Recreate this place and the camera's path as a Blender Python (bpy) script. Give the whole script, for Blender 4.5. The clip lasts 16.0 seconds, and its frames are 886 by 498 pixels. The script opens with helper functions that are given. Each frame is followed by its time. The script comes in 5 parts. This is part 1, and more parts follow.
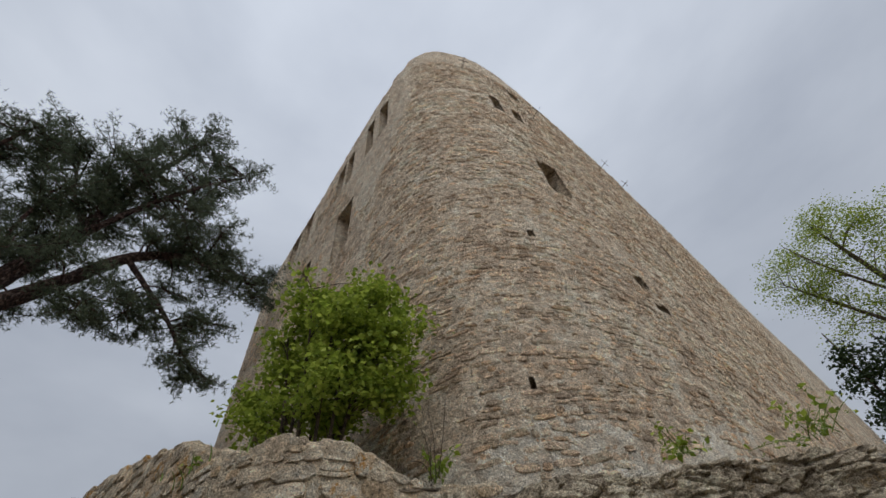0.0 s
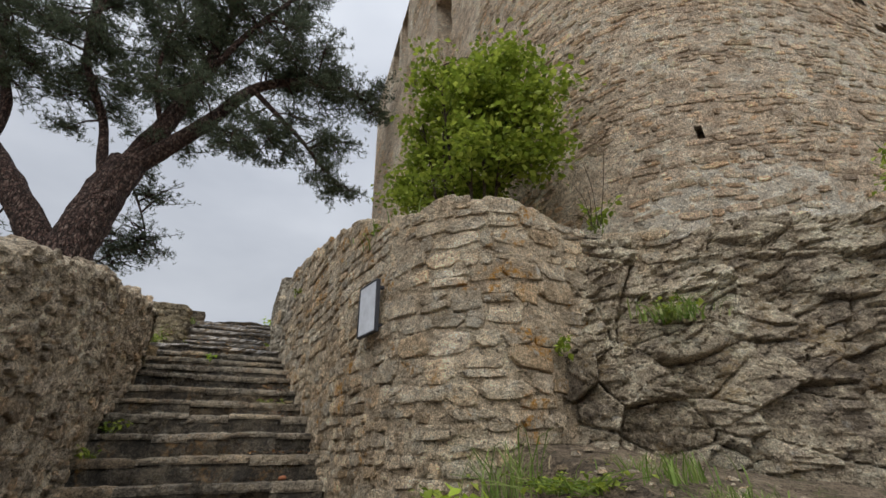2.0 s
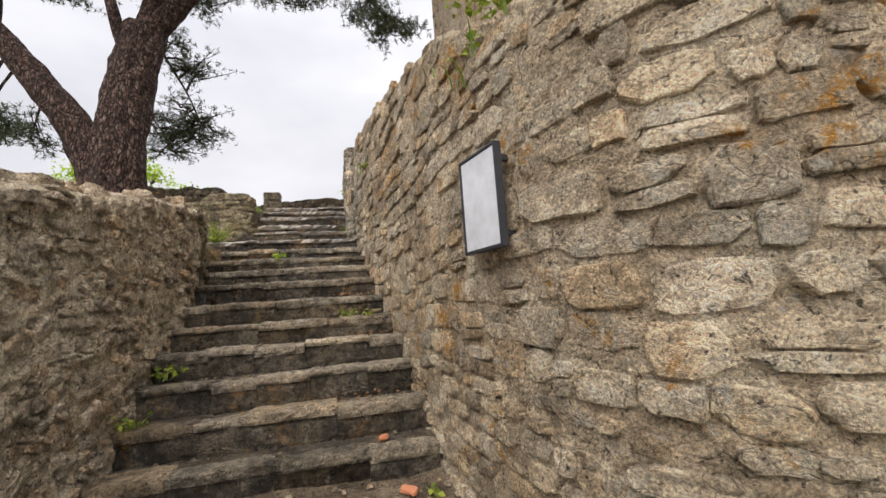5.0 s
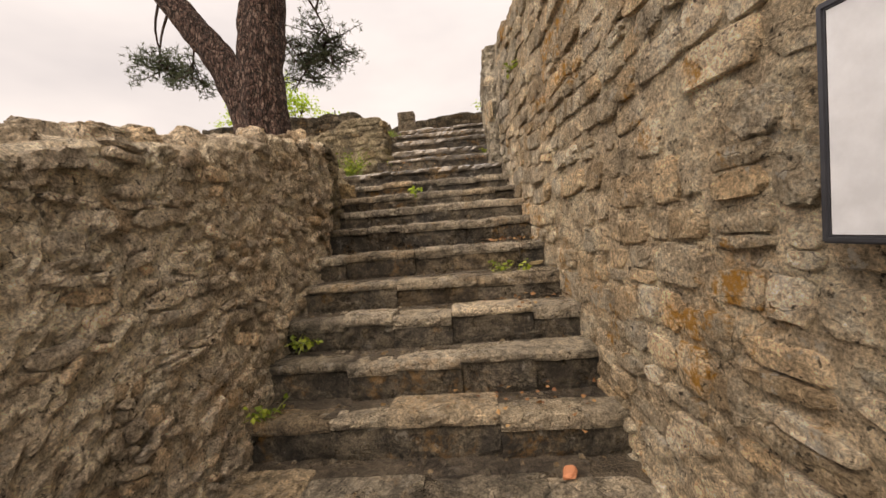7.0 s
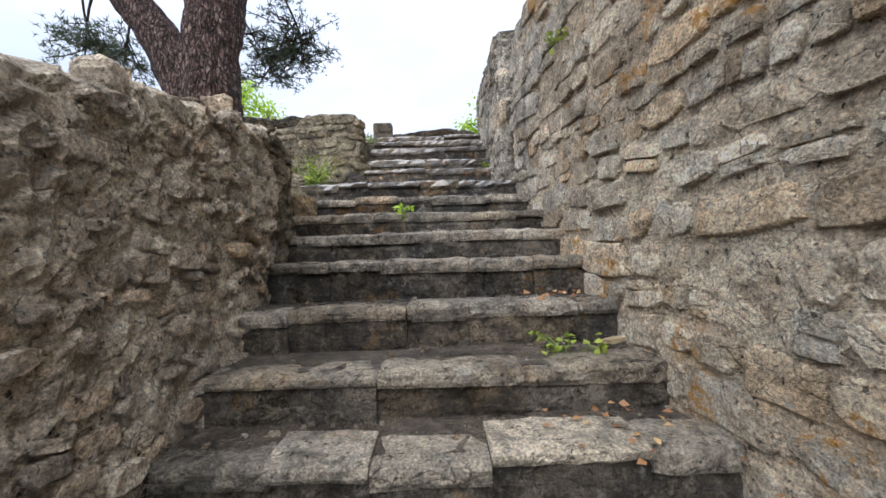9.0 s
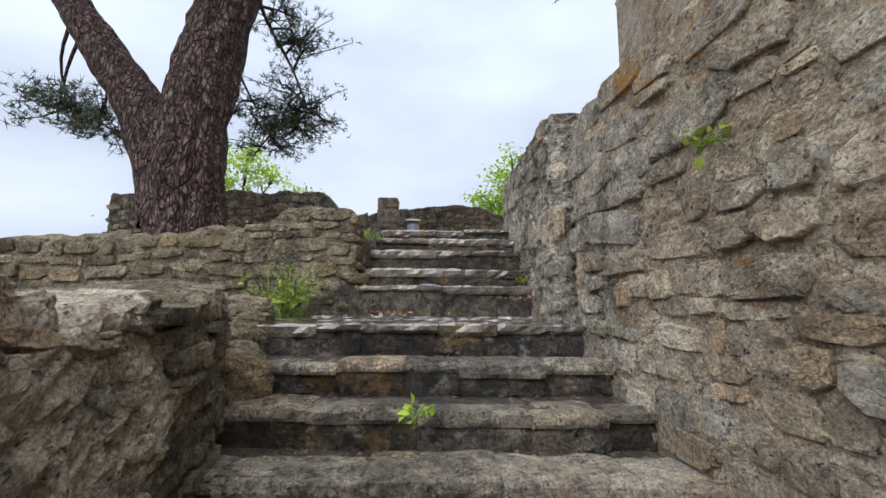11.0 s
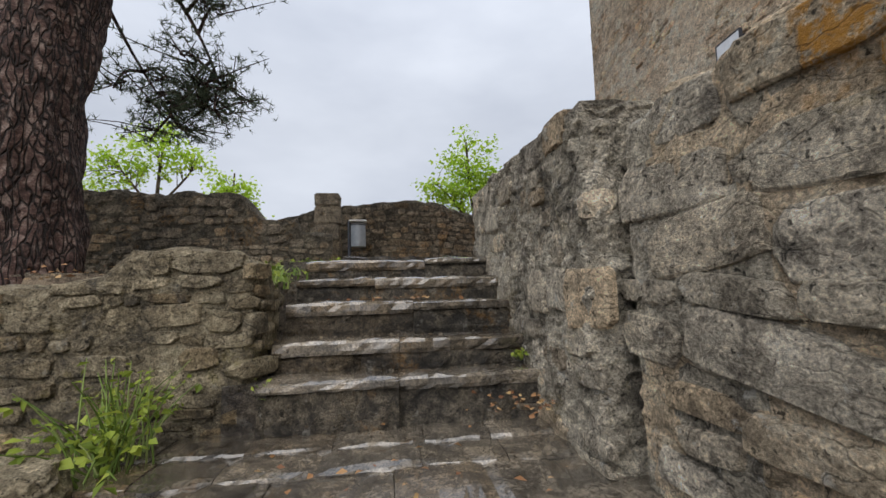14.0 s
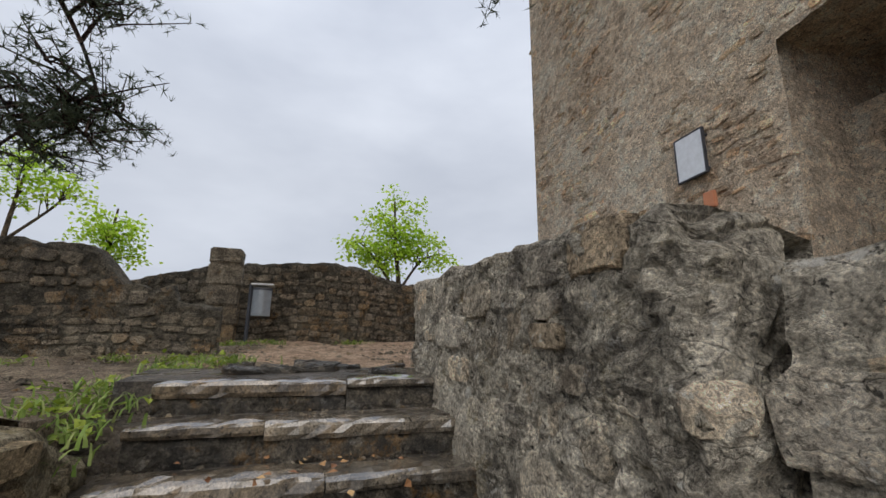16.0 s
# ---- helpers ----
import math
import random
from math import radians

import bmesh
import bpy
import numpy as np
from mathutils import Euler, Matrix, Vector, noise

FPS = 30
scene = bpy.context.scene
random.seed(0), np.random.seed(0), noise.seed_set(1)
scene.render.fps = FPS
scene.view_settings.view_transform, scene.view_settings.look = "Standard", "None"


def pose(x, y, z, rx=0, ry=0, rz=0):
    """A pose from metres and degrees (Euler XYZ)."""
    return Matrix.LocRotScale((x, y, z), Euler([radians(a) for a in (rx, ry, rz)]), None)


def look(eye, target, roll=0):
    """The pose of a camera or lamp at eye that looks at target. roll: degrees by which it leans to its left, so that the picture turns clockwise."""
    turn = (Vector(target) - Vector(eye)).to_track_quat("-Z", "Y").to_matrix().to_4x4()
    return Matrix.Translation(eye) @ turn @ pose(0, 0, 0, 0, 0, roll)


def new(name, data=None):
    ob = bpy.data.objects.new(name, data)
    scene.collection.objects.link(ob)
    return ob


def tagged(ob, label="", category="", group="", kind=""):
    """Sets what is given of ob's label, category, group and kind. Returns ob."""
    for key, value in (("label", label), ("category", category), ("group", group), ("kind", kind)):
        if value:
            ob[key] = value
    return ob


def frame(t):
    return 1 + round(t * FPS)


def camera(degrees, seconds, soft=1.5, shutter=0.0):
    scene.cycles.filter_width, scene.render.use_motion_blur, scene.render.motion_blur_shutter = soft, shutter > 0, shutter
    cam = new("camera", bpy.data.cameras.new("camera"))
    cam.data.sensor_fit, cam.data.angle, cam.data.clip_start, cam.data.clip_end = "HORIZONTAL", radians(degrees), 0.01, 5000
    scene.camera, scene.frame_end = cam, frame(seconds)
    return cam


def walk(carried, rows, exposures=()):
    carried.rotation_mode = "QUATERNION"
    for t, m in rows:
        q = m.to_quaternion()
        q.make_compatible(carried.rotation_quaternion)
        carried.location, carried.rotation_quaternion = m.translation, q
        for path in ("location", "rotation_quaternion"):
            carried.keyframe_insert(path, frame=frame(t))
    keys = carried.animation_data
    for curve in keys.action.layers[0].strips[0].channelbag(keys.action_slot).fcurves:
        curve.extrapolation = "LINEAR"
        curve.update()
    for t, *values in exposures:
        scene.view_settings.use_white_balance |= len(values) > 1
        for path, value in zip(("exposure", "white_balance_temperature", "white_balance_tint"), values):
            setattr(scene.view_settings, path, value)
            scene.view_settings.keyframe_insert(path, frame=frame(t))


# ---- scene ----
cam = camera(93.4, 16.0, soft=1.5)
METRES, EYE, TILT, LEAN, TURN = 9.5, 1.6, 0.0, 0.0, 42.5
ROWS = [
    (0.0, 0.0, 0.0, 0.0, 6.51, 51.38, 5.23),
    (0.5, -0.0036, 0.0019, -0.0017, 9.96, 48.52, 3.68),
    (1.0, -0.014, 0.0056, -0.008, 14.66, 41.69, 1.76),
    (1.5, -0.0301, 0.0106, -0.0146, 18.87, 33.93, 0.89),
    (2.0, -0.0486, 0.0354, -0.0227, 21.99, 26.86, 1.25),
    (2.5, -0.0714, 0.0703, -0.0037, 23.8, 21.24, 2.7),
    (3.0, -0.0937, 0.0949, 0.0035, 23.66, 16.68, 4.63),
    (3.5, -0.1046, 0.1208, 0.0148, 22.39, 13.6, 5.94),
    (4.0, -0.1181, 0.1442, 0.0352, 25.23, 11.78, 6.82),
    (4.5, -0.1426, 0.1621, 0.0415, 28.65, 10.0, 6.27),
    (5.0, -0.1604, 0.1771, 0.058, 33.17, 7.34, 3.96),
    (7.5, -0.2776, 0.261, 0.0978, 52.62, -3.77, 5.05),
    (8.0, -0.3143, 0.2688, 0.1028, 49.89, -3.29, 5.4),
    (8.5, -0.3504, 0.2969, 0.0959, 47.56, -2.22, 3.92),
    (9.0, -0.3832, 0.321, 0.1048, 46.8, -0.28, 1.73),
    (9.5, -0.4266, 0.3422, 0.1284, 46.94, 2.75, 0.06),
    (12.0, -0.5276, 0.4277, 0.2029, 45.7, 9.64, 0.27),
    (12.5, -0.5471, 0.4407, 0.2142, 43.25, 8.88, 0.45),
    (13.0, -0.5705, 0.4539, 0.2321, 40.9, 7.4, 0.96),
    (13.5, -0.5832, 0.4798, 0.2324, 39.63, 5.95, 1.54),
    (14.0, -0.5996, 0.4954, 0.2529, 40.15, 5.26, 1.59),
    (14.5, -0.631, 0.5022, 0.2688, 41.17, 5.21, 1.29),
    (15.0, -0.6449, 0.5198, 0.2723, 41.41, 5.48, 0.71),
    (15.5, -0.656, 0.5421, 0.2937, 38.31, 9.1, 0.3),
    (16.0, -0.6721, 0.5621, 0.3015, 28.52, 12.79, -0.79),
]
EXPOSURES = [(0.0, -0.65, 6350, 10), (1.0, -0.6, 6400, 10), (2.0, -0.25, 6600, 10), (3.5, 0.3, 7000, 11), (5.0, 0.4, 7100, 14), (7.4, 0.5, 8600, 19), (8.0, 0.65, 6500, 12), (9.0, 0.75, 5900, 12), (9.5, 0.8, 5800, 12), (12.0, 0.1, 6300, 10), (14.0, 0.1, 6500, 11), (16.0, 0.0, 6500, 11)]
walk(cam, [(t, pose(0, 0, EYE, TILT, LEAN, TURN) @ pose(METRES * x, METRES * y, METRES * z, 90 + pitch, roll, yaw)) for t, x, y, z, yaw, pitch, roll in ROWS], EXPOSURES)

# ---- sky and sun: overcast ----
world = bpy.data.worlds.new("overcast_sky")
scene.world = world
world.use_nodes = True
wn, wl = world.node_tree.nodes, world.node_tree.links
wn.clear()
w_out, w_bg = wn.new("ShaderNodeOutputWorld"), wn.new("ShaderNodeBackground")
w_sky = wn.new("ShaderNodeTexSky")
w_sky.sky_type, w_sky.sun_disc = "NISHITA", False
w_sky.sun_elevation, w_sky.sun_rotation = radians(52), radians(115)
w_sky.air_density, w_sky.dust_density = 1.0, 4.0
w_geo, w_map, w_noise = wn.new("ShaderNodeTexCoord"), wn.new("ShaderNodeMapping"), wn.new("ShaderNodeTexNoise")
w_map.inputs["Scale"].default_value = (1.0, 1.0, 2.6)
w_noise.inputs["Scale"].default_value, w_noise.inputs["Detail"].default_value, w_noise.inputs["Roughness"].default_value = 1.5, 5.0, 0.5
w_ramp = wn.new("ShaderNodeValToRGB")
w_ramp.color_ramp.elements[0].position, w_ramp.color_ramp.elements[0].color = 0.3, (5.1, 5.55, 6.4, 1)
w_ramp.color_ramp.elements[1].position, w_ramp.color_ramp.elements[1].color = 0.72, (7.9, 8.4, 9.2, 1)
w_mix = wn.new("ShaderNodeMix")
w_mix.data_type = "RGBA"
w_mix.inputs[0].default_value = 0.93
wl.new(w_geo.outputs["Generated"], w_map.inputs["Vector"])
wl.new(w_map.outputs[0], w_noise.inputs["Vector"])
wl.new(w_noise.outputs[0], w_ramp.inputs[0])
wl.new(w_sky.outputs[0], w_mix.inputs[6])
wl.new(w_ramp.outputs[0], w_mix.inputs[7])
# overcast dome: brighter overhead than at the horizon
w_sep, w_dome, w_mul = wn.new("ShaderNodeSeparateXYZ"), wn.new("ShaderNodeMapRange"), wn.new("ShaderNodeVectorMath")
w_dome.inputs["From Min"].default_value, w_dome.inputs["From Max"].default_value = 0.35, 1.0
w_dome.inputs["To Min"].default_value, w_dome.inputs["To Max"].default_value = 1.0, 1.5
w_mul.operation = "SCALE"
wl.new(w_geo.outputs["Generated"], w_sep.inputs[0])
wl.new(w_sep.outputs[2], w_dome.inputs["Value"])
wl.new(w_mix.outputs[2], w_mul.inputs[0])
wl.new(w_dome.outputs[0], w_mul.inputs["Scale"])
wl.new(w_mul.outputs[0], w_bg.inputs[0])
w_bg.inputs[1].default_value = 0.1
wl.new(w_bg.outputs[0], w_out.inputs[0])

sun_data = bpy.data.lights.new("sun", "SUN")
sun_data.energy, sun_data.angle, sun_data.color = 2.7, radians(75), (1.0, 0.96, 0.9)
sun = new("sun", sun_data)
sun.matrix_world = look((9, -3, 22), (-4, 1, 2))


# ---- materials ----
def shader(name, rough=0.9, spec=0.3):
    m = bpy.data.materials.new(name)
    m.use_nodes = True
    nt = m.node_tree
    b = nt.nodes["Principled BSDF"]
    b.inputs["Roughness"].default_value = rough
    b.inputs["Specular IOR Level"].default_value = spec
    return m, nt, b


def add_noise(nt, vec, scale, detail=6.0, rough=0.6, distort=0.0):
    n = nt.nodes.new("ShaderNodeTexNoise")
    n.inputs["Scale"].default_value, n.inputs["Detail"].default_value = scale, detail
    n.inputs["Roughness"].default_value, n.inputs["Distortion"].default_value = rough, distort
    nt.links.new(vec, n.inputs["Vector"])
    return n.outputs[0]


def add_ramp(nt, val, stops):
    r = nt.nodes.new("ShaderNodeValToRGB")
    e = r.color_ramp.elements
    while len(e) < len(stops):
        e.new(0.5)
    for el, (p, c) in zip(e, stops):
        el.position, el.color = p, ((c, c, c, 1) if isinstance(c, (int, float)) else (*c, 1))
    nt.links.new(val, r.inputs[0])
    return r.outputs[0]


def add_mix(nt, fac, a, b, mode="MIX"):
    n = nt.nodes.new("ShaderNodeMix")
    n.data_type, n.blend_type = "RGBA", mode
    for sock, v in ((n.inputs[0], fac), (n.inputs[6], a), (n.inputs[7], b)):
        if isinstance(v, (int, float)):
            sock.default_value = v if sock.type == "VALUE" else (v, v, v, 1)
        elif isinstance(v, tuple):
            sock.default_value = (*v, 1)
        else:
            nt.links.new(v, sock)
    return n.outputs[2]


def add_math(nt, op, a, b):
    n = nt.nodes.new("ShaderNodeMath")
    n.operation = op
    for sock, v in ((n.inputs[0], a), (n.inputs[1], b)):
        if isinstance(v, (int, float)):
            sock.default_value = v
        else:
            nt.links.new(v, sock)
    return n.outputs[0]


def add_bump(nt, b, height, strength=0.6, dist=0.03):
    n = nt.nodes.new("ShaderNodeBump")
    n.inputs["Strength"].default_value, n.inputs["Distance"].default_value = strength, dist
    nt.links.new(height, n.inputs["Height"])
    nt.links.new(n.outputs[0], b.inputs["Normal"])


def add_cells(nt, vec, scale, feature="F1"):
    n = nt.nodes.new("ShaderNodeTexVoronoi")
    n.feature = feature
    n.inputs["Scale"].default_value = scale
    nt.links.new(vec, n.inputs["Vector"])
    return n


def masonry(name, light, mid, dark, lichen=(0.6, 0.28, 0.03), lichen_amount=0.5, white_amount=0.5, black_amount=0.5, pieces=True, rough=0.9, wet=0.0, bump=0.7, cracks=0.6, chips=1.0):
    """Weathered limestone: grain, chipped facets, hairline cracks, pits, ochre and pale lichen, black crust."""
    m, nt, b = shader(name, rough, 0.5 if wet else 0.3)
    co = nt.nodes.new("ShaderNodeNewGeometry").outputs["Position"]
    big, med, fine = add_noise(nt, co, 0.9, 5), add_noise(nt, co, 5, 8, 0.7, 0.6), add_noise(nt, co, 85, 6, 0.75)
    small = add_noise(nt, co, 21, 8, 0.75, 0.8)
    blend = add_math(nt, "ADD", add_math(nt, "MULTIPLY", big, 0.26), add_math(nt, "ADD", add_math(nt, "MULTIPLY", med, 0.4), add_math(nt, "MULTIPLY", small, 0.34)))
    col = add_ramp(nt, blend, [(0.43, dark), (0.495, mid), (0.56, light)])
    # chipped facets in warped, flattened cells
    ns = nt.nodes.new("ShaderNodeTexNoise")
    ns.inputs["Scale"].default_value, ns.inputs["Detail"].default_value = 9, 4
    nt.links.new(co, ns.inputs["Vector"])
    warp = nt.nodes.new("ShaderNodeVectorMath")
    warp.operation = "MULTIPLY_ADD"
    warp.inputs[1].default_value = (0.16, 0.16, 0.12)
    nt.links.new(ns.outputs["Color"], warp.inputs[0])
    nt.links.new(co, warp.inputs[2])
    mp = nt.nodes.new("ShaderNodeMapping")
    mp.inputs["Scale"].default_value = (1, 1, 1.9)
    nt.links.new(warp.outputs[0], mp.inputs[0])
    chip_a, chip_b = add_cells(nt, mp.outputs[0], 11), add_cells(nt, mp.outputs[0], 34)
    tone_a = add_ramp(nt, chip_a.outputs["Color"], [(0.2, 0.78), (0.8, 1.16)])
    tone_b = add_ramp(nt, chip_b.outputs["Color"], [(0.2, 0.82), (0.8, 1.14)])
    col = add_mix(nt, chips * 0.8, col, add_mix(nt, 1.0, tone_a, tone_b, "MULTIPLY"), "MULTIPLY")
    if pieces:
        info = nt.nodes.new("ShaderNodeObjectInfo").outputs["Random"]
        isl = nt.nodes.new("ShaderNodeNewGeometry").outputs["Random Per Island"]
        rnd = add_math(nt, "FRACT", add_math(nt, "ADD", info, isl), 0.0)
        tone = add_ramp(nt, rnd, [(0.0, 0.68), (0.4, 0.95), (0.75, 1.1), (1.0, 1.3)])
        col = add_mix(nt, 1.0, col, tone, "MULTIPLY")
        hue = add_ramp(nt, add_math(nt, "FRACT", add_math(nt, "MULTIPLY", rnd, 7.3), 0.0), [(0.0, (1.08, 0.95, 0.8)), (0.3, (1.0, 0.99, 0.97)), (1.0, (0.98, 0.99, 1.01))])
        col = add_mix(nt, 1.0, col, hue, "MULTIPLY")
    grain = add_ramp(nt, fine, [(0.36, 0.35), (0.5, 1.0), (0.64, 1.6)])
    col = add_mix(nt, 0.85, col, grain, "MULTIPLY")
    pits = add_ramp(nt, add_noise(nt, co, 34, 5, 0.65, 0.5), [(0.35, 0.1), (0.4, 1.0)])
    col = add_mix(nt, 0.9, col, pits, "MULTIPLY")
    if lichen_amount:
        a = add_ramp(nt, add_noise(nt, co, 2.2, 7, 0.65, 0.4), [(0.56, 0.0), (0.61, 1.0)])
        a2 = add_ramp(nt, add_noise(nt, co, 21, 5, 0.7), [(0.44, 0.0), (0.56, 1.0)])
        col = add_mix(nt, add_math(nt, "MULTIPLY", add_math(nt, "MULTIPLY", a, a2), lichen_amount), col, lichen)
    if white_amount:
        a = add_ramp(nt, add_noise(nt, co, 9, 7, 0.72), [(0.6, 0.0), (0.65, 1.0)])
        col = add_mix(nt, add_math(nt, "MULTIPLY", a, white_amount), col, (0.66, 0.64, 0.58))
    if black_amount:
        a = add_ramp(nt, add_noise(nt, co, 3.4, 8, 0.75, 0.5), [(0.52, 0.0), (0.63, 1.0)])
        a2 = add_ramp(nt, add_noise(nt, co, 33, 4, 0.7), [(0.42, 0.1), (0.56, 1.0)])
        col = add_mix(nt, add_math(nt, "MULTIPLY", add_math(nt, "MULTIPLY", a, a2), black_amount), col, (0.03, 0.029, 0.027))
    line = add_ramp(nt, add_cells(nt, mp.outputs[0], 4.2, "DISTANCE_TO_EDGE").outputs[0], [(0.0, 0.0), (0.022, 1.0)])
    if cracks:
        where = add_ramp(nt, add_noise(nt, co, 3.1, 3), [(0.46, 0.0), (0.54, cracks)])
        col = add_mix(nt, where, col, add_mix(nt, 1.0, col, line, "MULTIPLY"))
    nt.links.new(col, b.inputs["Base Color"])
    if wet:
        wetness = add_ramp(nt, add_noise(nt, co, 2.5, 4), [(0.42, rough), (0.58, rough - wet)])
        nt.links.new(wetness, b.inputs["Roughness"])
    h = add_math(nt, "ADD", add_math(nt, "MULTIPLY", med, 0.5), add_math(nt, "ADD", add_math(nt, "MULTIPLY", small, 0.55), add_math(nt, "MULTIPLY", fine, 0.22)))
    facets = add_math(nt, "ADD", add_math(nt, "MULTIPLY", chip_a.outputs["Color"], 0.16 * chips), add_math(nt, "MULTIPLY", chip_b.outputs["Color"], 0.09 * chips))
    h = add_math(nt, "ADD", h, add_math(nt, "ADD", facets, add_math(nt, "MULTIPLY", line, 0.12 * cracks)))
    add_bump(nt, b, h, min(1.0, bump * 1.4), 0.13)
    return m


def leaf_material(name, a, b_col, c, translucent=0.35):
    m, nt, b = shader(name, 0.55, 0.3)
    rnd = nt.nodes.new("ShaderNodeNewGeometry").outputs["Random Per Island"]
    col = add_ramp(nt, rnd, [(0.0, a), (0.55, b_col), (1.0, c)])
    nt.links.new(col, b.inputs["Base Color"])
    t = nt.nodes.new("ShaderNodeBsdfTranslucent")
    nt.links.new(col, t.inputs[0])
    mix = nt.nodes.new("ShaderNodeMixShader")
    mix.inputs[0].default_value = translucent
    nt.links.new(b.outputs[0], mix.inputs[1])
    nt.links.new(t.outputs[0], mix.inputs[2])
    nt.links.new(mix.outputs[0], nt.nodes["Material Output"].inputs[0])
    return m


M_WALL = masonry("weathered_limestone", (0.88, 0.8, 0.64), (0.74, 0.61, 0.44), (0.48, 0.39, 0.28), lichen_amount=0.9, white_amount=0.7, black_amount=0.4)
M_MORTAR = masonry("lime_mortar", (0.86, 0.75, 0.56), (0.72, 0.58, 0.41), (0.45, 0.36, 0.25), lichen_amount=0.35, white_amount=0.5, black_amount=0.3, pieces=False)
M_LEFT = masonry("grey_rubble", (0.87, 0.76, 0.61), (0.68, 0.57, 0.44), (0.36, 0.3, 0.23), lichen_amount=0.2, white_amount=0.4, black_amount=0.35)
M_LEFTM = masonry("grey_render", (0.87, 0.78, 0.62), (0.72, 0.61, 0.46), (0.4, 0.33, 0.25), lichen_amount=0.15, white_amount=0.35, black_amount=0.3, pieces=False)
M_TOWER = masonry("tower_rubble", (0.88, 0.8, 0.6), (0.84, 0.65, 0.46), (0.52, 0.39, 0.28), lichen=(0.5, 0.3, 0.16), lichen_amount=0.25, white_amount=0.3, black_amount=0.2)
M_TOWERM = masonry("tower_mortar", (0.88, 0.82, 0.68), (0.84, 0.69, 0.52), (0.55, 0.44, 0.32), lichen_amount=0.1, white_amount=0.3, black_amount=0.25, pieces=False)
M_ROCK = masonry("natural_rock", (0.86, 0.79, 0.61), (0.62, 0.52, 0.38), (0.27, 0.22, 0.165), lichen=(0.4, 0.26, 0.1), lichen_amount=0.6, white_amount=0.5, black_amount=0.4, pieces=False, bump=0.8, cracks=0.5)
# the shade on the step fronts is put into this dark colour
M_STEP = masonry("shaded_wet_stone", (0.24, 0.205, 0.155), (0.095, 0.082, 0.064), (0.028, 0.025, 0.022), lichen_amount=0.25, white_amount=0.35, black_amount=0.8, rough=0.62, wet=0.42)
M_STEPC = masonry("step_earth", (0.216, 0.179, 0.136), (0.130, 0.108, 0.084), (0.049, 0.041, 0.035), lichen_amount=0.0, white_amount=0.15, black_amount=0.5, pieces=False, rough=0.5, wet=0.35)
# worn step tops, coloured lighter than the fronts for the light they catch
M_TREAD = masonry("lit_worn_wet_tread", (0.647, 0.564, 0.438), (0.397, 0.349, 0.277), (0.146, 0.131, 0.104), lichen_amount=0.2, white_amount=0.5, black_amount=0.7, rough=0.5, wet=0.38)
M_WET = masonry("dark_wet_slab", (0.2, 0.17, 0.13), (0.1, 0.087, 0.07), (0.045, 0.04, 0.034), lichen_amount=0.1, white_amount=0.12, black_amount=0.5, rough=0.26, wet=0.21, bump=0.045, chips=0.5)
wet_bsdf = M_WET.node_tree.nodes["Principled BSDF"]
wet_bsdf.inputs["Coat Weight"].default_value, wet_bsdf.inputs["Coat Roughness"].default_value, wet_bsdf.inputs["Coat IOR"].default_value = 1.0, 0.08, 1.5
M_CROSS = masonry("mossy_wall_stone", (0.5, 0.43, 0.3), (0.33, 0.275, 0.185), (0.13, 0.11, 0.08), lichen=(0.3, 0.25, 0.06), lichen_amount=0.4, white_amount=0.25, black_amount=0.5)
M_CROSSM = masonry("mossy_wall_mortar", (0.46, 0.4, 0.28), (0.29, 0.24, 0.16), (0.11, 0.095, 0.07), lichen=(0.3, 0.25, 0.06), lichen_amount=0.3, white_amount=0.2, black_amount=0.5, pieces=False)
M_CRUST = masonry("black_crusted_stone", (0.86, 0.78, 0.64), (0.6, 0.53, 0.42), (0.24, 0.21, 0.17), lichen=(0.3, 0.22, 0.05), lichen_amount=0.35, white_amount=0.9, black_amount=0.5)
M_CRUSTM = masonry("black_crusted_render", (0.8, 0.73, 0.6), (0.5, 0.45, 0.36), (0.19, 0.17, 0.14), lichen=(0.3, 0.22, 0.05), lichen_amount=0.3, white_amount=0.9, black_amount=0.5, pieces=False)
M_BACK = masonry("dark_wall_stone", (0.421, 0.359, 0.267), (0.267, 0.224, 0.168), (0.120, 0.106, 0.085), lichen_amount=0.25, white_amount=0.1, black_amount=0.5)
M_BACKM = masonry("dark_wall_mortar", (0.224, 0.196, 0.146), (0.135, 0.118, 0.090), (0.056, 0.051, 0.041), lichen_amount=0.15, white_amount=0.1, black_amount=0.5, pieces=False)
M_GROUND = masonry("earth_path", (0.420, 0.336, 0.238), (0.280, 0.217, 0.154), (0.126, 0.098, 0.070), lichen=(0.1, 0.13, 0.04), lichen_amount=0.5, white_amount=0.1, black_amount=0.3, pieces=False)
M_GRAVEL = masonry("reddish_gravel", (0.650, 0.468, 0.325), (0.494, 0.338, 0.227), (0.286, 0.195, 0.130), lichen_amount=0.0, white_amount=0.15, black_amount=0.2, pieces=False)
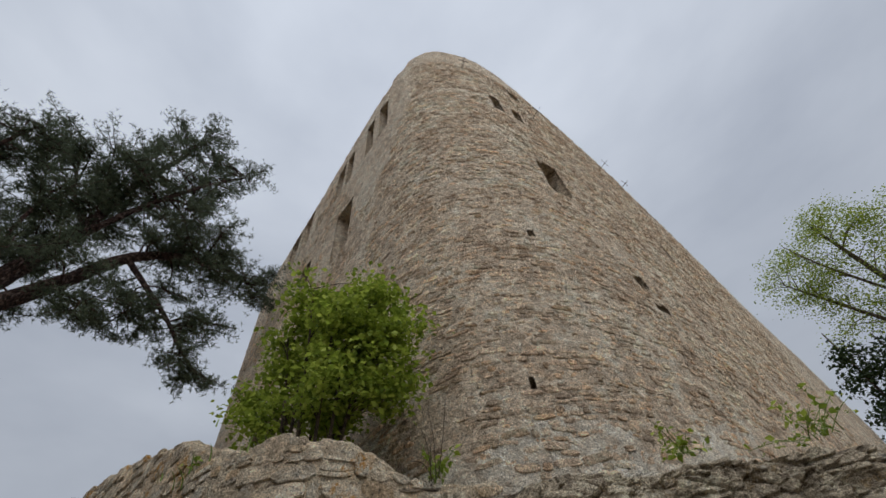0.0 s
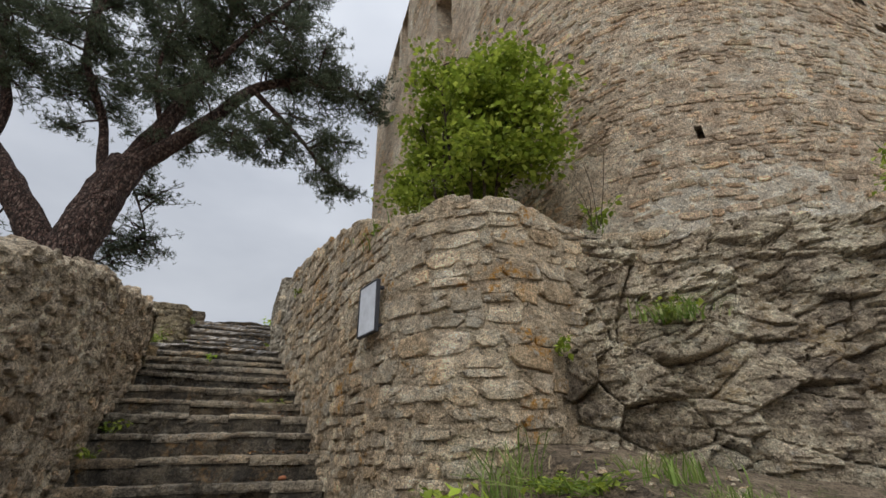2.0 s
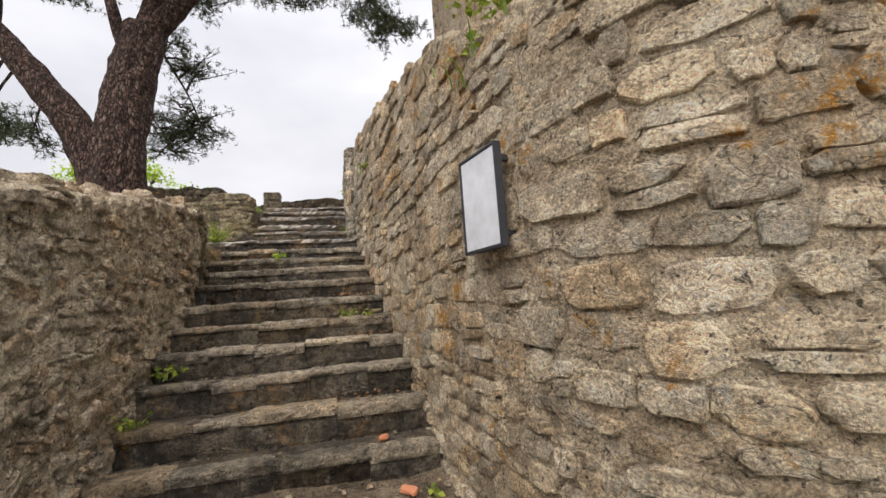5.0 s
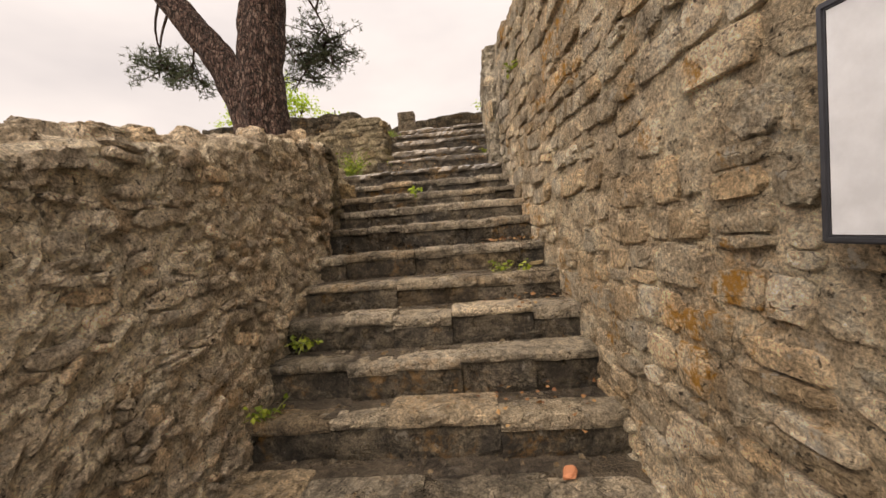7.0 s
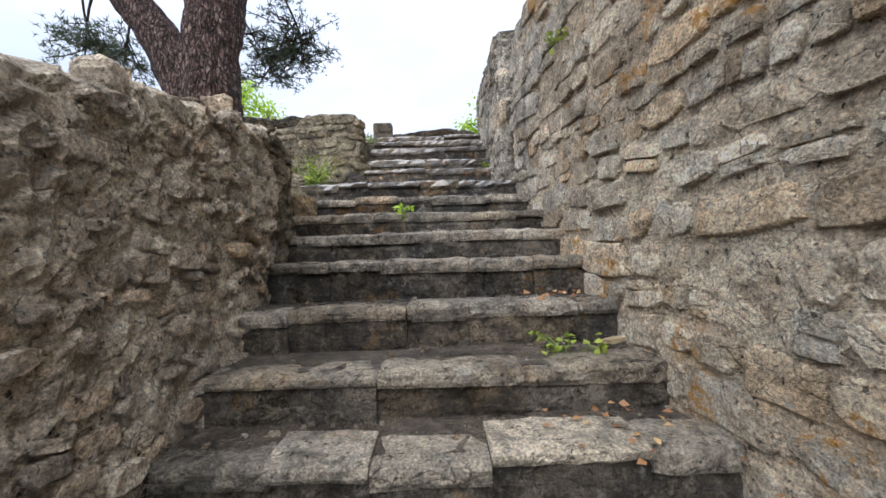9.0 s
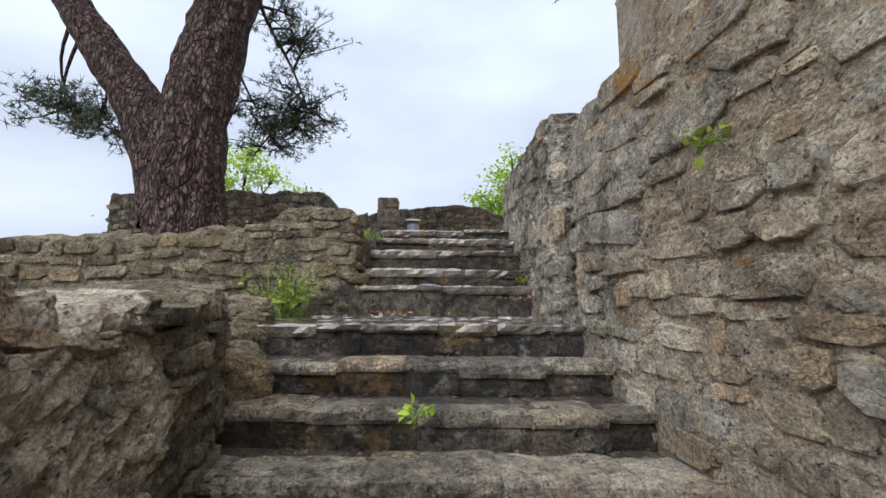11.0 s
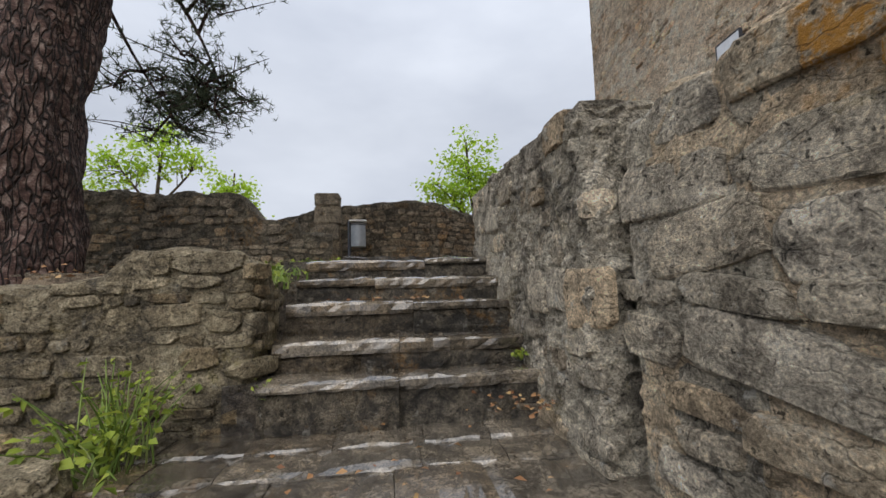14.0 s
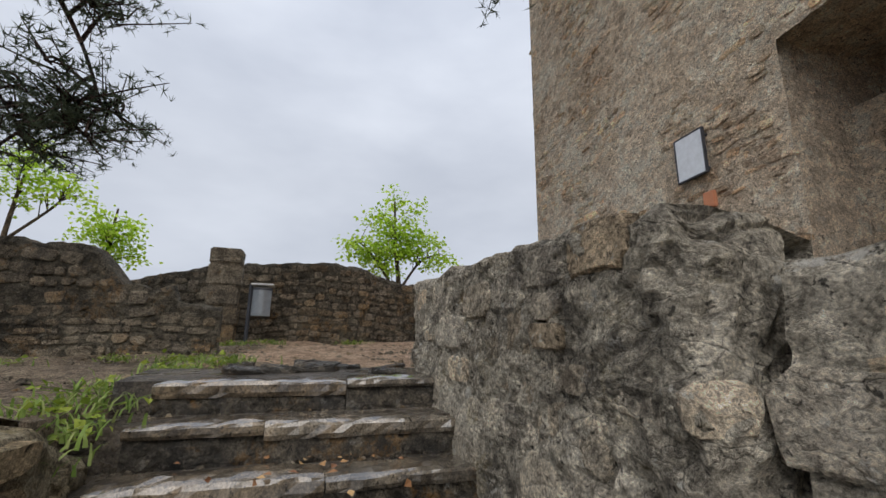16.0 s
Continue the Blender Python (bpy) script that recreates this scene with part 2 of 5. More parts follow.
def bark_material():
    """Pine bark: tall plates parted by dark fissures."""
    m, nt, b = shader("pine_bark", 0.9)
    co = nt.nodes.new("ShaderNodeNewGeometry").outputs["Position"]
    mp = nt.nodes.new("ShaderNodeMapping")
    mp.inputs["Scale"].default_value = (1, 1, 0.3)
    nt.links.new(co, mp.inputs[0])
    warp = nt.nodes.new("ShaderNodeVectorMath")
    warp.operation = "MULTIPLY_ADD"
    ns = nt.nodes.new("ShaderNodeTexNoise")
    ns.inputs["Scale"].default_value = 6
    nt.links.new(mp.outputs[0], ns.inputs["Vector"])
    nt.links.new(ns.outputs["Color"], warp.inputs[0])
    warp.inputs[1].default_value = (0.2, 0.2, 0.2)
    nt.links.new(mp.outputs[0], warp.inputs[2])
    vo = nt.nodes.new("ShaderNodeTexVoronoi")
    vo.feature = "DISTANCE_TO_EDGE"
    vo.inputs["Scale"].default_value = 17
    nt.links.new(warp.outputs[0], vo.inputs["Vector"])
    edge = add_ramp(nt, vo.outputs[0], [(0.0, 0.0), (0.14, 1.0)])
    tone = add_ramp(nt, add_noise(nt, co, 9, 8, 0.7), [(0.38, (0.035, 0.021, 0.018)), (0.5, (0.085, 0.05, 0.042)), (0.62, (0.2, 0.15, 0.13))])
    grain = add_ramp(nt, add_noise(nt, co, 60, 5, 0.7), [(0.35, 0.5), (0.65, 1.4)])
    col = add_mix(nt, 1.0, add_mix(nt, edge, (0.016, 0.013, 0.012), tone), grain, "MULTIPLY")
    nt.links.new(col, b.inputs["Base Color"])
    add_bump(nt, b, add_math(nt, "ADD", edge, add_math(nt, "MULTIPLY", add_noise(nt, co, 30, 5), 0.4)), 1.0, 0.04)
    return m


M_BARK = bark_material()
M_TWIG = masonry("brown_twig", (0.16, 0.12, 0.08), (0.1, 0.075, 0.05), (0.05, 0.04, 0.03), lichen_amount=0.0, white_amount=0.0, black_amount=0.2, pieces=False)
M_NEEDLE = leaf_material("pine_needles", (0.05, 0.07, 0.045), (0.09, 0.12, 0.075), (0.15, 0.18, 0.11), 0.35)
M_BUSH = leaf_material("bush_leaves", (0.13, 0.19, 0.025), (0.26, 0.34, 0.045), (0.43, 0.5, 0.09), 0.45)
M_FRESH = leaf_material("fresh_spring_leaves", (0.26, 0.42, 0.03), (0.4, 0.58, 0.05), (0.52, 0.68, 0.1), 0.5)
M_DARKLEAF = leaf_material("dark_leaves", (0.02, 0.04, 0.015), (0.035, 0.06, 0.022), (0.06, 0.09, 0.03), 0.2)
M_GRASS = leaf_material("grass_blades", (0.12, 0.2, 0.04), (0.24, 0.34, 0.08), (0.42, 0.44, 0.2), 0.4)
M_DRY = leaf_material("dry_stalks", (0.3, 0.24, 0.14), (0.4, 0.33, 0.2), (0.5, 0.42, 0.26), 0.2)
M_DEAD = leaf_material("fallen_leaves", (0.16, 0.07, 0.035), (0.3, 0.16, 0.07), (0.45, 0.3, 0.14), 0.1)


def plain(name, col, rough, metal=0.0):
    m, nt, b = shader(name, rough, 0.4)
    co = nt.nodes.new("ShaderNodeNewGeometry").outputs["Position"]
    n = add_ramp(nt, add_noise(nt, co, 14, 6), [(0.3, tuple(c * 0.86 for c in col)), (0.7, tuple(min(1, c * 1.06) for c in col))])
    nt.links.new(n, b.inputs["Base Color"])
    b.inputs["Metallic"].default_value = metal
    return m


# pale blue paints in the sky that the glossy panel reflects
M_PANEL = plain("sky_toned_sign_face", (0.66, 0.7, 0.76), 0.15)
M_FRAME = plain("dark_metal_frame", (0.08, 0.085, 0.1), 0.45, 0.6)
M_ZINC = plain("grey_zinc", (0.3, 0.33, 0.36), 0.5, 0.5)
M_LID = plain("pale_lid", (0.75, 0.76, 0.76), 0.4, 0.2)
M_BRICK = plain("orange_tile", (0.52, 0.22, 0.12), 0.85)
M_RUST = plain("rusty_iron", (0.12, 0.07, 0.05), 0.8, 0.3)


# ---- mesh helpers ----
def mesh_object(name, verts, faces, material, parent=None, label="", smooth=False):
    me = bpy.data.meshes.new(name)
    me.from_pydata([tuple(v) for v in verts], [], [tuple(f) for f in faces])
    me.materials.append(material)
    if smooth:
        me.polygons.foreach_set("use_smooth", [True] * len(me.polygons))
    me.update()
    ob = new(name, me)
    if parent:
        ob.parent = parent
    if label:
        tagged(ob, label)
    return ob


def part(name, bm, material, parent=None, label=""):
    me = bpy.data.meshes.new(name)
    bm.to_mesh(me)
    bm.free()
    me.materials.append(material)
    ob = new(name, me)
    if parent:
        ob.parent = parent
    if label:
        tagged(ob, label)
    return ob


def box(sx, sy, sz, bevel=0.0, at=(0, 0, 0)):
    bm = bmesh.new()
    bmesh.ops.create_cube(bm, size=1, matrix=Matrix.Translation(at) @ Matrix.Diagonal((sx, sy, sz, 1)))
    if bevel:
        bmesh.ops.bevel(bm, geom=bm.edges[:], offset=bevel, segments=2, affect="EDGES")
    return bm


def fbm(p, octaves=4):
    return noise.fractal(p, 1.0, 2.0, octaves)


def chaikin(points, n=2):
    pts = [Vector(p) for p in points]
    for _ in range(n):
        q = [pts[0]]
        for a, b in zip(pts, pts[1:]):
            q += [a.lerp(b, 0.25), a.lerp(b, 0.75)]
        pts = q + [pts[-1]]
    return pts


class Path:
    """A rounded line on the plan; the seen side of a wall along it lies to the left of its course."""

    def __init__(self, points, rounds=2):
        self.p = chaikin(points, rounds)
        self.s = [0.0]
        for a, b in zip(self.p, self.p[1:]):
            self.s.append(self.s[-1] + (b - a).length)
        self.length = self.s[-1]

    def at(self, u):
        i = min(max(int(np.searchsorted(self.s, u)) - 1, 0), len(self.p) - 2)
        k = (u - self.s[i]) / (self.s[i + 1] - self.s[i])
        return self.p[i].lerp(self.p[i + 1], k)

    def axes(self, u):
        p = self.at(u)
        t = (self.at(min(u + 0.08, self.length)) - self.at(max(u - 0.08, 0))).normalized()
        return p, t, Vector((-t.y, t.x))


def knots(*kv):
    xs, ys = [k for k, _ in kv], [v for _, v in kv]
    return lambda u: float(np.interp(u, xs, ys))


def build_wall(name, path, zb, zt, thick, res, material, disp=0.02, ragged=0.05, holes=(), rz=None, recess=0.009, label="", category="wall", back=True):
    """A wall with an uneven face: columns along the path, with holes (u0, u1, z0, z1, depth) that go in."""
    rz = rz or res
    nu = max(2, int(path.length / res))
    nv = max(2, int(max(zt(u) - zb(u) for u in np.linspace(0, path.length, 60)) / rz))
    verts, faces = [], []
    per = nv + 1 + (4 if back else 0)
    for i in range(nu + 1):
        u = path.length * i / nu
        p, t, n = path.axes(u)
        lo, hi = zb(u), zt(u) + ragged * (fbm(Vector((u * 2.3, 3.1, 0)), 3) + 0.6 * noise.cell(Vector((u * 4.1, 7.7, 1.3))))
        for j in range(nv + 1):
            z = lo + (hi - lo) * j / nv
            q = Vector((p.x, p.y, z))
            off = disp * (0.5 * fbm(q * 2.2, 3) + 0.6 * fbm(q * 9.0, 3) + 0.7 * fbm(q * 23.0, 2)) - recess
            if j == nv:
                off -= 0.03
            verts.append((p.x + n.x * off, p.y + n.y * off, z))
        if back:
            for w, dz in ((0.35, 0.02), (0.7, 0.0), (1.0, -0.05)):
                q = Vector((p.x, p.y, hi)) - Vector((n.x, n.y, 0)) * thick * w
                verts.append((q.x, q.y, hi + dz + ragged * fbm(q * 5, 3)))
            verts.append((p.x - n.x * thick, p.y - n.y * thick, lo))
    def inside(u, z):
        for h in holes:
            if h[0] < u < h[1] and h[2] < z < h[3]:
                return True
        return False
    for i in range(nu):
        for j in range(per - 1):
            a, b = i * per + j, (i + 1) * per + j
            if holes and j < nv:
                u = path.length * (i + 0.5) / nu
                z = 0.5 * (verts[a][2] + verts[b + 1][2])
                if inside(u, z):
                    continue
            faces.append((b, a, a + 1, b + 1))
    if back:
        faces.append(tuple(range(per)))
        faces.append(tuple(range(nu * per, nu * per + per))[::-1])
    # reveals of the openings
    for u0, u1, z0, z1, depth in holes:
        p0, t0, n0 = path.axes(u0)
        p1, t1, n1 = path.axes(u1)
        n = (n0 + n1).normalized()
        e = 0.12
        k = len(verts)
        for d in (-0.03, -depth):
            for (q, dz) in ((p0, z0), (p1, z0), (p1, z1), (p0, z1)):
                side = (q - (p0 + p1) * 0.5).normalized() * (0.06 if d > -0.1 else 0.0)
                verts.append((q.x + n.x * d + side.x, q.y + n.y * d + side.y, dz + (0.06 if dz == z1 else -0.06) * (d > -0.1)))
        faces += [(k + a, k + b, k + 4 + b, k + 4 + a) for a, b in ((0, 1), (1, 2), (2, 3), (3, 0))]
    ob = mesh_object(name, verts, faces, material)
    return tagged(ob, label, category, kind="structure")


# ---- masonry pieces: a few rough stones shared by all walls ----
def stone_data(seed, depth_rows=((0.0, 1.03), (0.8, 1.0), (1.0, 0.92))):
    """A squarish rough block: cut corners, wavering edges, a nearly flat face."""
    r = random.Random(seed)
    ring = []
    for sx, sz in ((1, 1), (-1, 1), (-1, -1), (1, -1)):
        a, c = r.uniform(0.05, 0.3), r.uniform(0.08, 0.42)
        two = [(sx * 0.5 * r.uniform(0.93, 1.04), sz * (0.5 - c)), (sx * (0.5 - a), sz * 0.5 * r.uniform(0.9, 1.04))]
        ring += two if sx * sz > 0 else two[::-1]
        if sx * sz > 0:
            ring.append((r.uniform(-0.15, 0.15), sz * 0.5 * r.uniform(0.88, 1.06)))
    verts, faces = [], []
    n = len(ring)
    slope = r.uniform(-0.18, 0.18)
    for w, shrink in depth_rows:
        for x, z in ring:
            jw = r.uniform(-0.12, 0.05) + slope * x if w > 0 else 0
            sh = shrink * (r.uniform(0.94, 1.04) if w == 1 else 1)
            verts.append((x * sh, w + jw, z * sh))
    verts.append((r.uniform(-0.2, 0.2), 1 + r.uniform(-0.12, 0.1), r.uniform(-0.2, 0.2)))
    for row in range(len(depth_rows) - 1):
        for k in range(n):
            a, c = row * n + k, row * n + (k + 1) % n
            faces.append((c, a, a + n, c + n))
    top = (len(depth_rows) - 1) * n
    for k in range(n):
        faces.append((top + (k + 1) % n, top + k, len(verts) - 1))
    return verts, faces


STONES = [stone_data(s) for s in range(32)]
shared = {}


def stone_mesh(i, material):
    key = (i, material.name)
    if key not in shared:
        me = bpy.data.meshes.new("stone")
        me.from_pydata(STONES[i][0], [], STONES[i][1])
        me.materials.append(material)
        shared[key] = me
    return shared[key]


def lay_stones(wall, path, zb, zt, material, course, length, proud, seed, near, holes=(), batter=0.0, skip=0.1, limit=300, name="stone", tilt=3.5, umin=0.0, umax=1e9, gap=0.018, sink=0.04, keep=None, split=0.3):
    """Courses of rough stones on the face: those of the stretch `near` (u0, u1, z0, z1) are objects, the rest one mesh."""
    r = random.Random(seed)
    us = np.linspace(0, path.length, 80)
    z, top = min(zb(u) for u in us), max(zt(u) for u in us)
    bv, bf, count = [], [], 0
    while z < top:
        h = r.uniform(*course)
        u = max(umin, 0) + r.uniform(-0.1, 0.1)
        while u < min(path.length, umax):
            w = r.uniform(*length) * (0.75 + 0.5 * (h - course[0]) / (course[1] - course[0] + 1e-6))
            uc = u + w / 2
            zc = z + h / 2 + 0.035 * math.sin(uc * 1.9 + seed) + 0.025 * math.sin(uc * 4.7 + z * 0.8) + r.uniform(-0.1, 0.1) * h
            u += w
            if not (0.03 < uc < path.length - 0.03) or zc < zb(uc) - 0.1 or zc + h * 0.4 > zt(uc) or r.random() < skip:
                continue
            if any(h0 - w * 0.35 < uc < h1 + w * 0.35 and z0 - h * 0.35 < zc < z1 + h * 0.35 for h0, h1, z0, z1, _ in holes):
                continue
            if keep and not keep(uc, zc):
                continue
            p, t, n = path.axes(uc)
            d = r.uniform(*proud) + sink
            off = -batter * (zc - zb(uc)) - sink
            x, y, zz = Vector((t.x, t.y, 0)), Vector((n.x, n.y, 0)), Vector((0, 0, 1))
            rot = Matrix.Rotation(radians(r.gauss(0, tilt)), 4, "Y")
            m = Matrix((x, y, zz)).transposed().to_4x4()
            m.translation = Vector((p.x + n.x * off, p.y + n.y * off, zc))
            m = m @ rot @ Matrix.Diagonal(((w - gap) * r.uniform(0.9, 1.04), d, (h - gap) * r.uniform(0.78, 1.06), 1))
            i = r.randrange(len(STONES))
            pieces = [m]
            if r.random() < split:
                cut = r.uniform(0.35, 0.6)
                if w > 2.2 * h or r.random() < 0.4:
                    pieces = [m @ Matrix.Translation((-0.5 + cut / 2, 0, 0)) @ Matrix.Diagonal((cut * 0.95, 1, r.uniform(0.7, 1.0), 1)), m @ Matrix.Translation((cut / 2, 0, 0)) @ Matrix.Diagonal(((1 - cut) * 0.95, r.uniform(0.7, 1.05), r.uniform(0.75, 1.0), 1))]
                else:
                    pieces = [m @ Matrix.Translation((0, 0, -0.5 + cut / 2)) @ Matrix.Diagonal((r.uniform(0.8, 1.0), 1, cut * 0.92, 1)), m @ Matrix.Translation((0, 0, cut / 2)) @ Matrix.Diagonal((r.uniform(0.8, 1.0), r.uniform(0.7, 1.05), (1 - cut) * 0.92, 1))]
            for m in pieces:
                if near[0] < uc < near[1] and near[2] < zc < near[3] and count < limit:
                    count += 1
                    ob = new(name, stone_mesh(i, material))
                    ob.parent, ob.matrix_local = wall, m
                else:
                    k = len(bv)
                    a = np.array(STONES[i][0]) @ np.array(m.to_3x3()).T + np.array(m.translation)
                    bv += a.tolist()
                    bf += [tuple(q + k for q in f) for f in STONES[i][1]]
                i = r.randrange(len(STONES))
        z += h
    if bv:
        tagged(mesh_object(name + "work", bv, bf, material, wall), kind="stuff")


# ---- ground ----
GX = knots((-5.3, 1.06), (-4.2, 0.98), (-3.0, 0.68), (-1.5, 0.3), (0.3, 0.05), (4, 0.0))


def ground_z(x, y):
    z = GX(x)
    rise = min(max((y - 0.88) * 1.0, 0), 0.78) * min(max((x + 4.0) / 0.8, 0), 1)
    far = max(0, math.hypot(x, y) - 40)
    return z + rise - 0.1 * max(0, -y - 2.2) * (x > -30) * 0.5 - 0.02 * far


def build_ground():
    axis = sorted(set([round(v, 3) for v in np.arange(-6, 4, 0.06)] + [-3000, -1200, -500, -200, -90, -50, -30, -20, -14, -10, -8, -7, 6, 7, 8, 10, 13, 17, 24, 40, 80, 200, 600, 3000]))
    verts, faces = [], []
    for x in axis:
        for y in axis:
            z = ground_z(x, y) if abs(x) < 60 and abs(y) < 60 else -6 - 0.004 * (abs(x) + abs(y))
            if x < -5.6 and abs(y) < 60:
                z = min(z, 0.6)
            verts.append((x, y, z + 0.03 * fbm(Vector((x * 3, y * 3, 0)), 4) + 0.03 * fbm(Vector((x, y, 3)), 2)))
    n = len(axis)
    for i in range(n - 1):
        for j in range(n - 1):
            a = i * n + j
            faces.append((a, a + n, a + n + 1, a + 1))
    return tagged(mesh_object("ground", verts, faces, M_GROUND, smooth=True), "trodden brown earth path with thin grass", "ground", kind="structure")


ground = build_ground()

# ---- stairs ----
STEPS = [(-5.15, 1.25), (-5.5, 1.47), (-5.8, 1.69), (-6.12, 1.9), (-6.48, 2.09), (-6.9, 2.3), (-7.3, 2.52), (-7.7, 2.71), (-8.05, 2.88), (-8.4, 3.05), (-8.77, 3.24),
         (-9.68, 3.53), (-9.95, 3.71), (-10.25, 3.92), (-10.58, 4.1), (-10.95, 4.26)]


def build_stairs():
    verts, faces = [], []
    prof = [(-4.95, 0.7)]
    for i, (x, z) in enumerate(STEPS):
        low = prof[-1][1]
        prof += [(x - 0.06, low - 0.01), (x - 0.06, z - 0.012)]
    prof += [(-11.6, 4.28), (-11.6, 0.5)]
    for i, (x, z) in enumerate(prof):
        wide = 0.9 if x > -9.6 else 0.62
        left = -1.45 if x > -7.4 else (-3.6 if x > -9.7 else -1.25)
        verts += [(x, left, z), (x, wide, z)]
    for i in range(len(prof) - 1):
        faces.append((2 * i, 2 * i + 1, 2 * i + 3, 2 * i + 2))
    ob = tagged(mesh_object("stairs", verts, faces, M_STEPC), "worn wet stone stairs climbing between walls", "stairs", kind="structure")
    r = random.Random(5)
    for i, (x, z) in enumerate(STEPS):
        low = STEPS[i - 1][1] if i else 1.03
        left, right = (-1.28, 0.86) if x > -7.0 else ((-1.5, 0.74) if x > -9.5 else (-1.06, 0.5))
        if x < -8.2 and x > -9.5:
            left = -1.75
        nxt = STEPS[i + 1][0] if i + 1 < len(STEPS) else x - 0.4
        y = left
        k = 0
        while y < right - 0.05:
            w = r.uniform(0.28, 0.62) if x > -9.5 else r.uniform(0.5, 1.0)
            if right - y - w < 0.25:
                w = right - y
            dep = r.uniform(0.15, 0.3)
            if x == -8.77:
                dep = 0.5
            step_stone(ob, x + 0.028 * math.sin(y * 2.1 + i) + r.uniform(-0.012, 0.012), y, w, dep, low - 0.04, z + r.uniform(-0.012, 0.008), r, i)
            y += w
        if x == -8.77:
            for row in range(2):
                y = left
                while y < 0.55:
                    w = r.uniform(0.25, 0.5)
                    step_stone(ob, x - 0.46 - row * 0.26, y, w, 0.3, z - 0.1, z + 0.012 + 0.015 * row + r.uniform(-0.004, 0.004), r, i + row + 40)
                    y += w
    return ob


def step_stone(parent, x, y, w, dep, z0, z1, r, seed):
    """A riser block coloured dark as if in shade, set back under a worn tread slab with a chipped edge."""
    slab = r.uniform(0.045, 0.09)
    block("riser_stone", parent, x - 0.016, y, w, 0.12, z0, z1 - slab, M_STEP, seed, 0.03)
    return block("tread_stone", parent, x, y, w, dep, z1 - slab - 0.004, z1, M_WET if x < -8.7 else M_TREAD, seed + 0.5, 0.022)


def block(name, parent, x, y, w, dep, z0, z1, material, seed, rough_d):
    ny = max(4, int(w / 0.05))
    h = z1 - z0
    rows = [(-0.012, z0), (0.0, z0 + h * 0.3), (0.002, z0 + h * 0.75), (-0.012, z1 - 0.006), (-0.05, z1), (-dep * 0.5, z1 + 0.003), (-dep, z1 - 0.004), (-dep, z0)]
    verts, faces = [], []
    n = len(rows)
    for j in range(ny + 1):
        yy = y + 0.002 + (w - 0.004) * j / ny
        edge = 0.006 if j in (0, ny) else 0.0
        for q, (dx, z) in enumerate(rows):
            v = Vector((x + dx, yy, z))
            chip = rough_d * (0.8 * fbm(Vector((seed * 3.7, yy * 5, z * 7)), 3) + 0.6 * fbm(v * 22, 2))
            lift = 0.012 * fbm(v * 5, 3) + 0.006 * fbm(v * 19, 2) - edge if 2 < q < 7 else 0
            verts.append((x + dx + (chip - edge) * (q < 4), yy, z + lift))
    for j in range(ny):
        for q in range(n - 1):
            a = j * n + q
            faces.append((a, a + n, a + n + 1, a + 1))
    faces.append(tuple(range(n)))
    faces.append(tuple(range(ny * n, ny * n + n))[::-1])
    return mesh_object(name, verts, faces, material, parent)


stairs = build_stairs()

# ---- stair wall, with the rounded end below the tower ----
RIGHT = Path([(-2.6, 3.1), (-3.0, 2.75), (-3.02, 2.2), (-2.98, 1.75), (-3.15, 1.4), (-3.5, 1.1), (-4.2, 0.95), (-6.0, 0.8), (-7.3, 0.68), (-8.7, 0.57), (-8.91, 0.56)])
UR = RIGHT.length


def right_x(u):
    return RIGHT.at(u).x


RIGHT_TOP = lambda u: knots((0, 3.2), (0.6, 3.22), (1.2, 3.36), (1.6, 3.4), (2.4, 3.45), (3.0, 3.6), (3.8, 4.0), (5.2, 4.36), (6.3, 4.57), (7.2, 4.68), (UR, 4.68))(u)
RIGHT_LOW = lambda u: 0.2 if right_x(u) > -4.8 else 0.8
wall_right = build_wall("wall_right", RIGHT, RIGHT_LOW, RIGHT_TOP, 0.55, 0.04, M_MORTAR, disp=0.02, ragged=0.06, recess=0.017, label="tall weathered limestone stair wall with ochre lichen")
RIGHT2 = Path([(-8.98, 0.8), (-8.98, 0.44), (-9.2, 0.45), (-10.2, 0.46), (-11.2, 0.46), (-11.6, 0.5)], 1)
RIGHT2_TOP = knots((0, 4.68), (0.35, 4.72), (0.45, 4.82), (0.8, 4.87), (1.0, 4.86), (1.5, 4.88), (2.9, 4.95))
wall_right.data.materials.append(M_CRUSTM)
for face in wall_right.data.polygons:
    c = face.center
    if c.x < -8.6 + 0.4 * fbm(c * 1.5, 3):
        face.material_index = 1
wall_upper = build_wall("wall_upper", RIGHT2, lambda u: 2.9, RIGHT2_TOP, 0.6, 0.03, M_CRUSTM, disp=0.03, ragged=0.03, label="grey limestone wall beside the top steps, spotted with lichen")

# ---- wall on the open side of the stairs ----
LEFT = Path([(-8.5, -2.5), (-8.35, -1.65), (-8.1, -1.34), (-7.5, -1.24), (-6.9, -1.22), (-5.5, -1.2), (-4.2, -1.2), (-3.2, -1.25), (-2.6, -1.6), (-2.2, -2.6)], 2)
UL = LEFT.length
LEFT_HEIGHT = knots((2.2, 2.1), (2.7, 2.3), (3.4, 2.5), (4.3, 2.76), (4.7, 2.9), (5.3, 2.98), (5.9, 3.08), (6.3, 3.2), (6.8, 3.3), (7.6, 3.36), (8.1, 3.42), (8.35, 3.3), (8.5, 3.1))


def LEFT_TOP(u):
    return LEFT_HEIGHT(-LEFT.at(u).x)


LEFT_LOW = lambda u: 0.2 if LEFT.at(u).x > -5.0 else 0.9
wall_left = build_wall("wall_left", LEFT, LEFT_LOW, LEFT_TOP, 0.7, 0.03, M_LEFTM, disp=0.032, ragged=0.06, label="rough grey rubble wall with crumbling top")

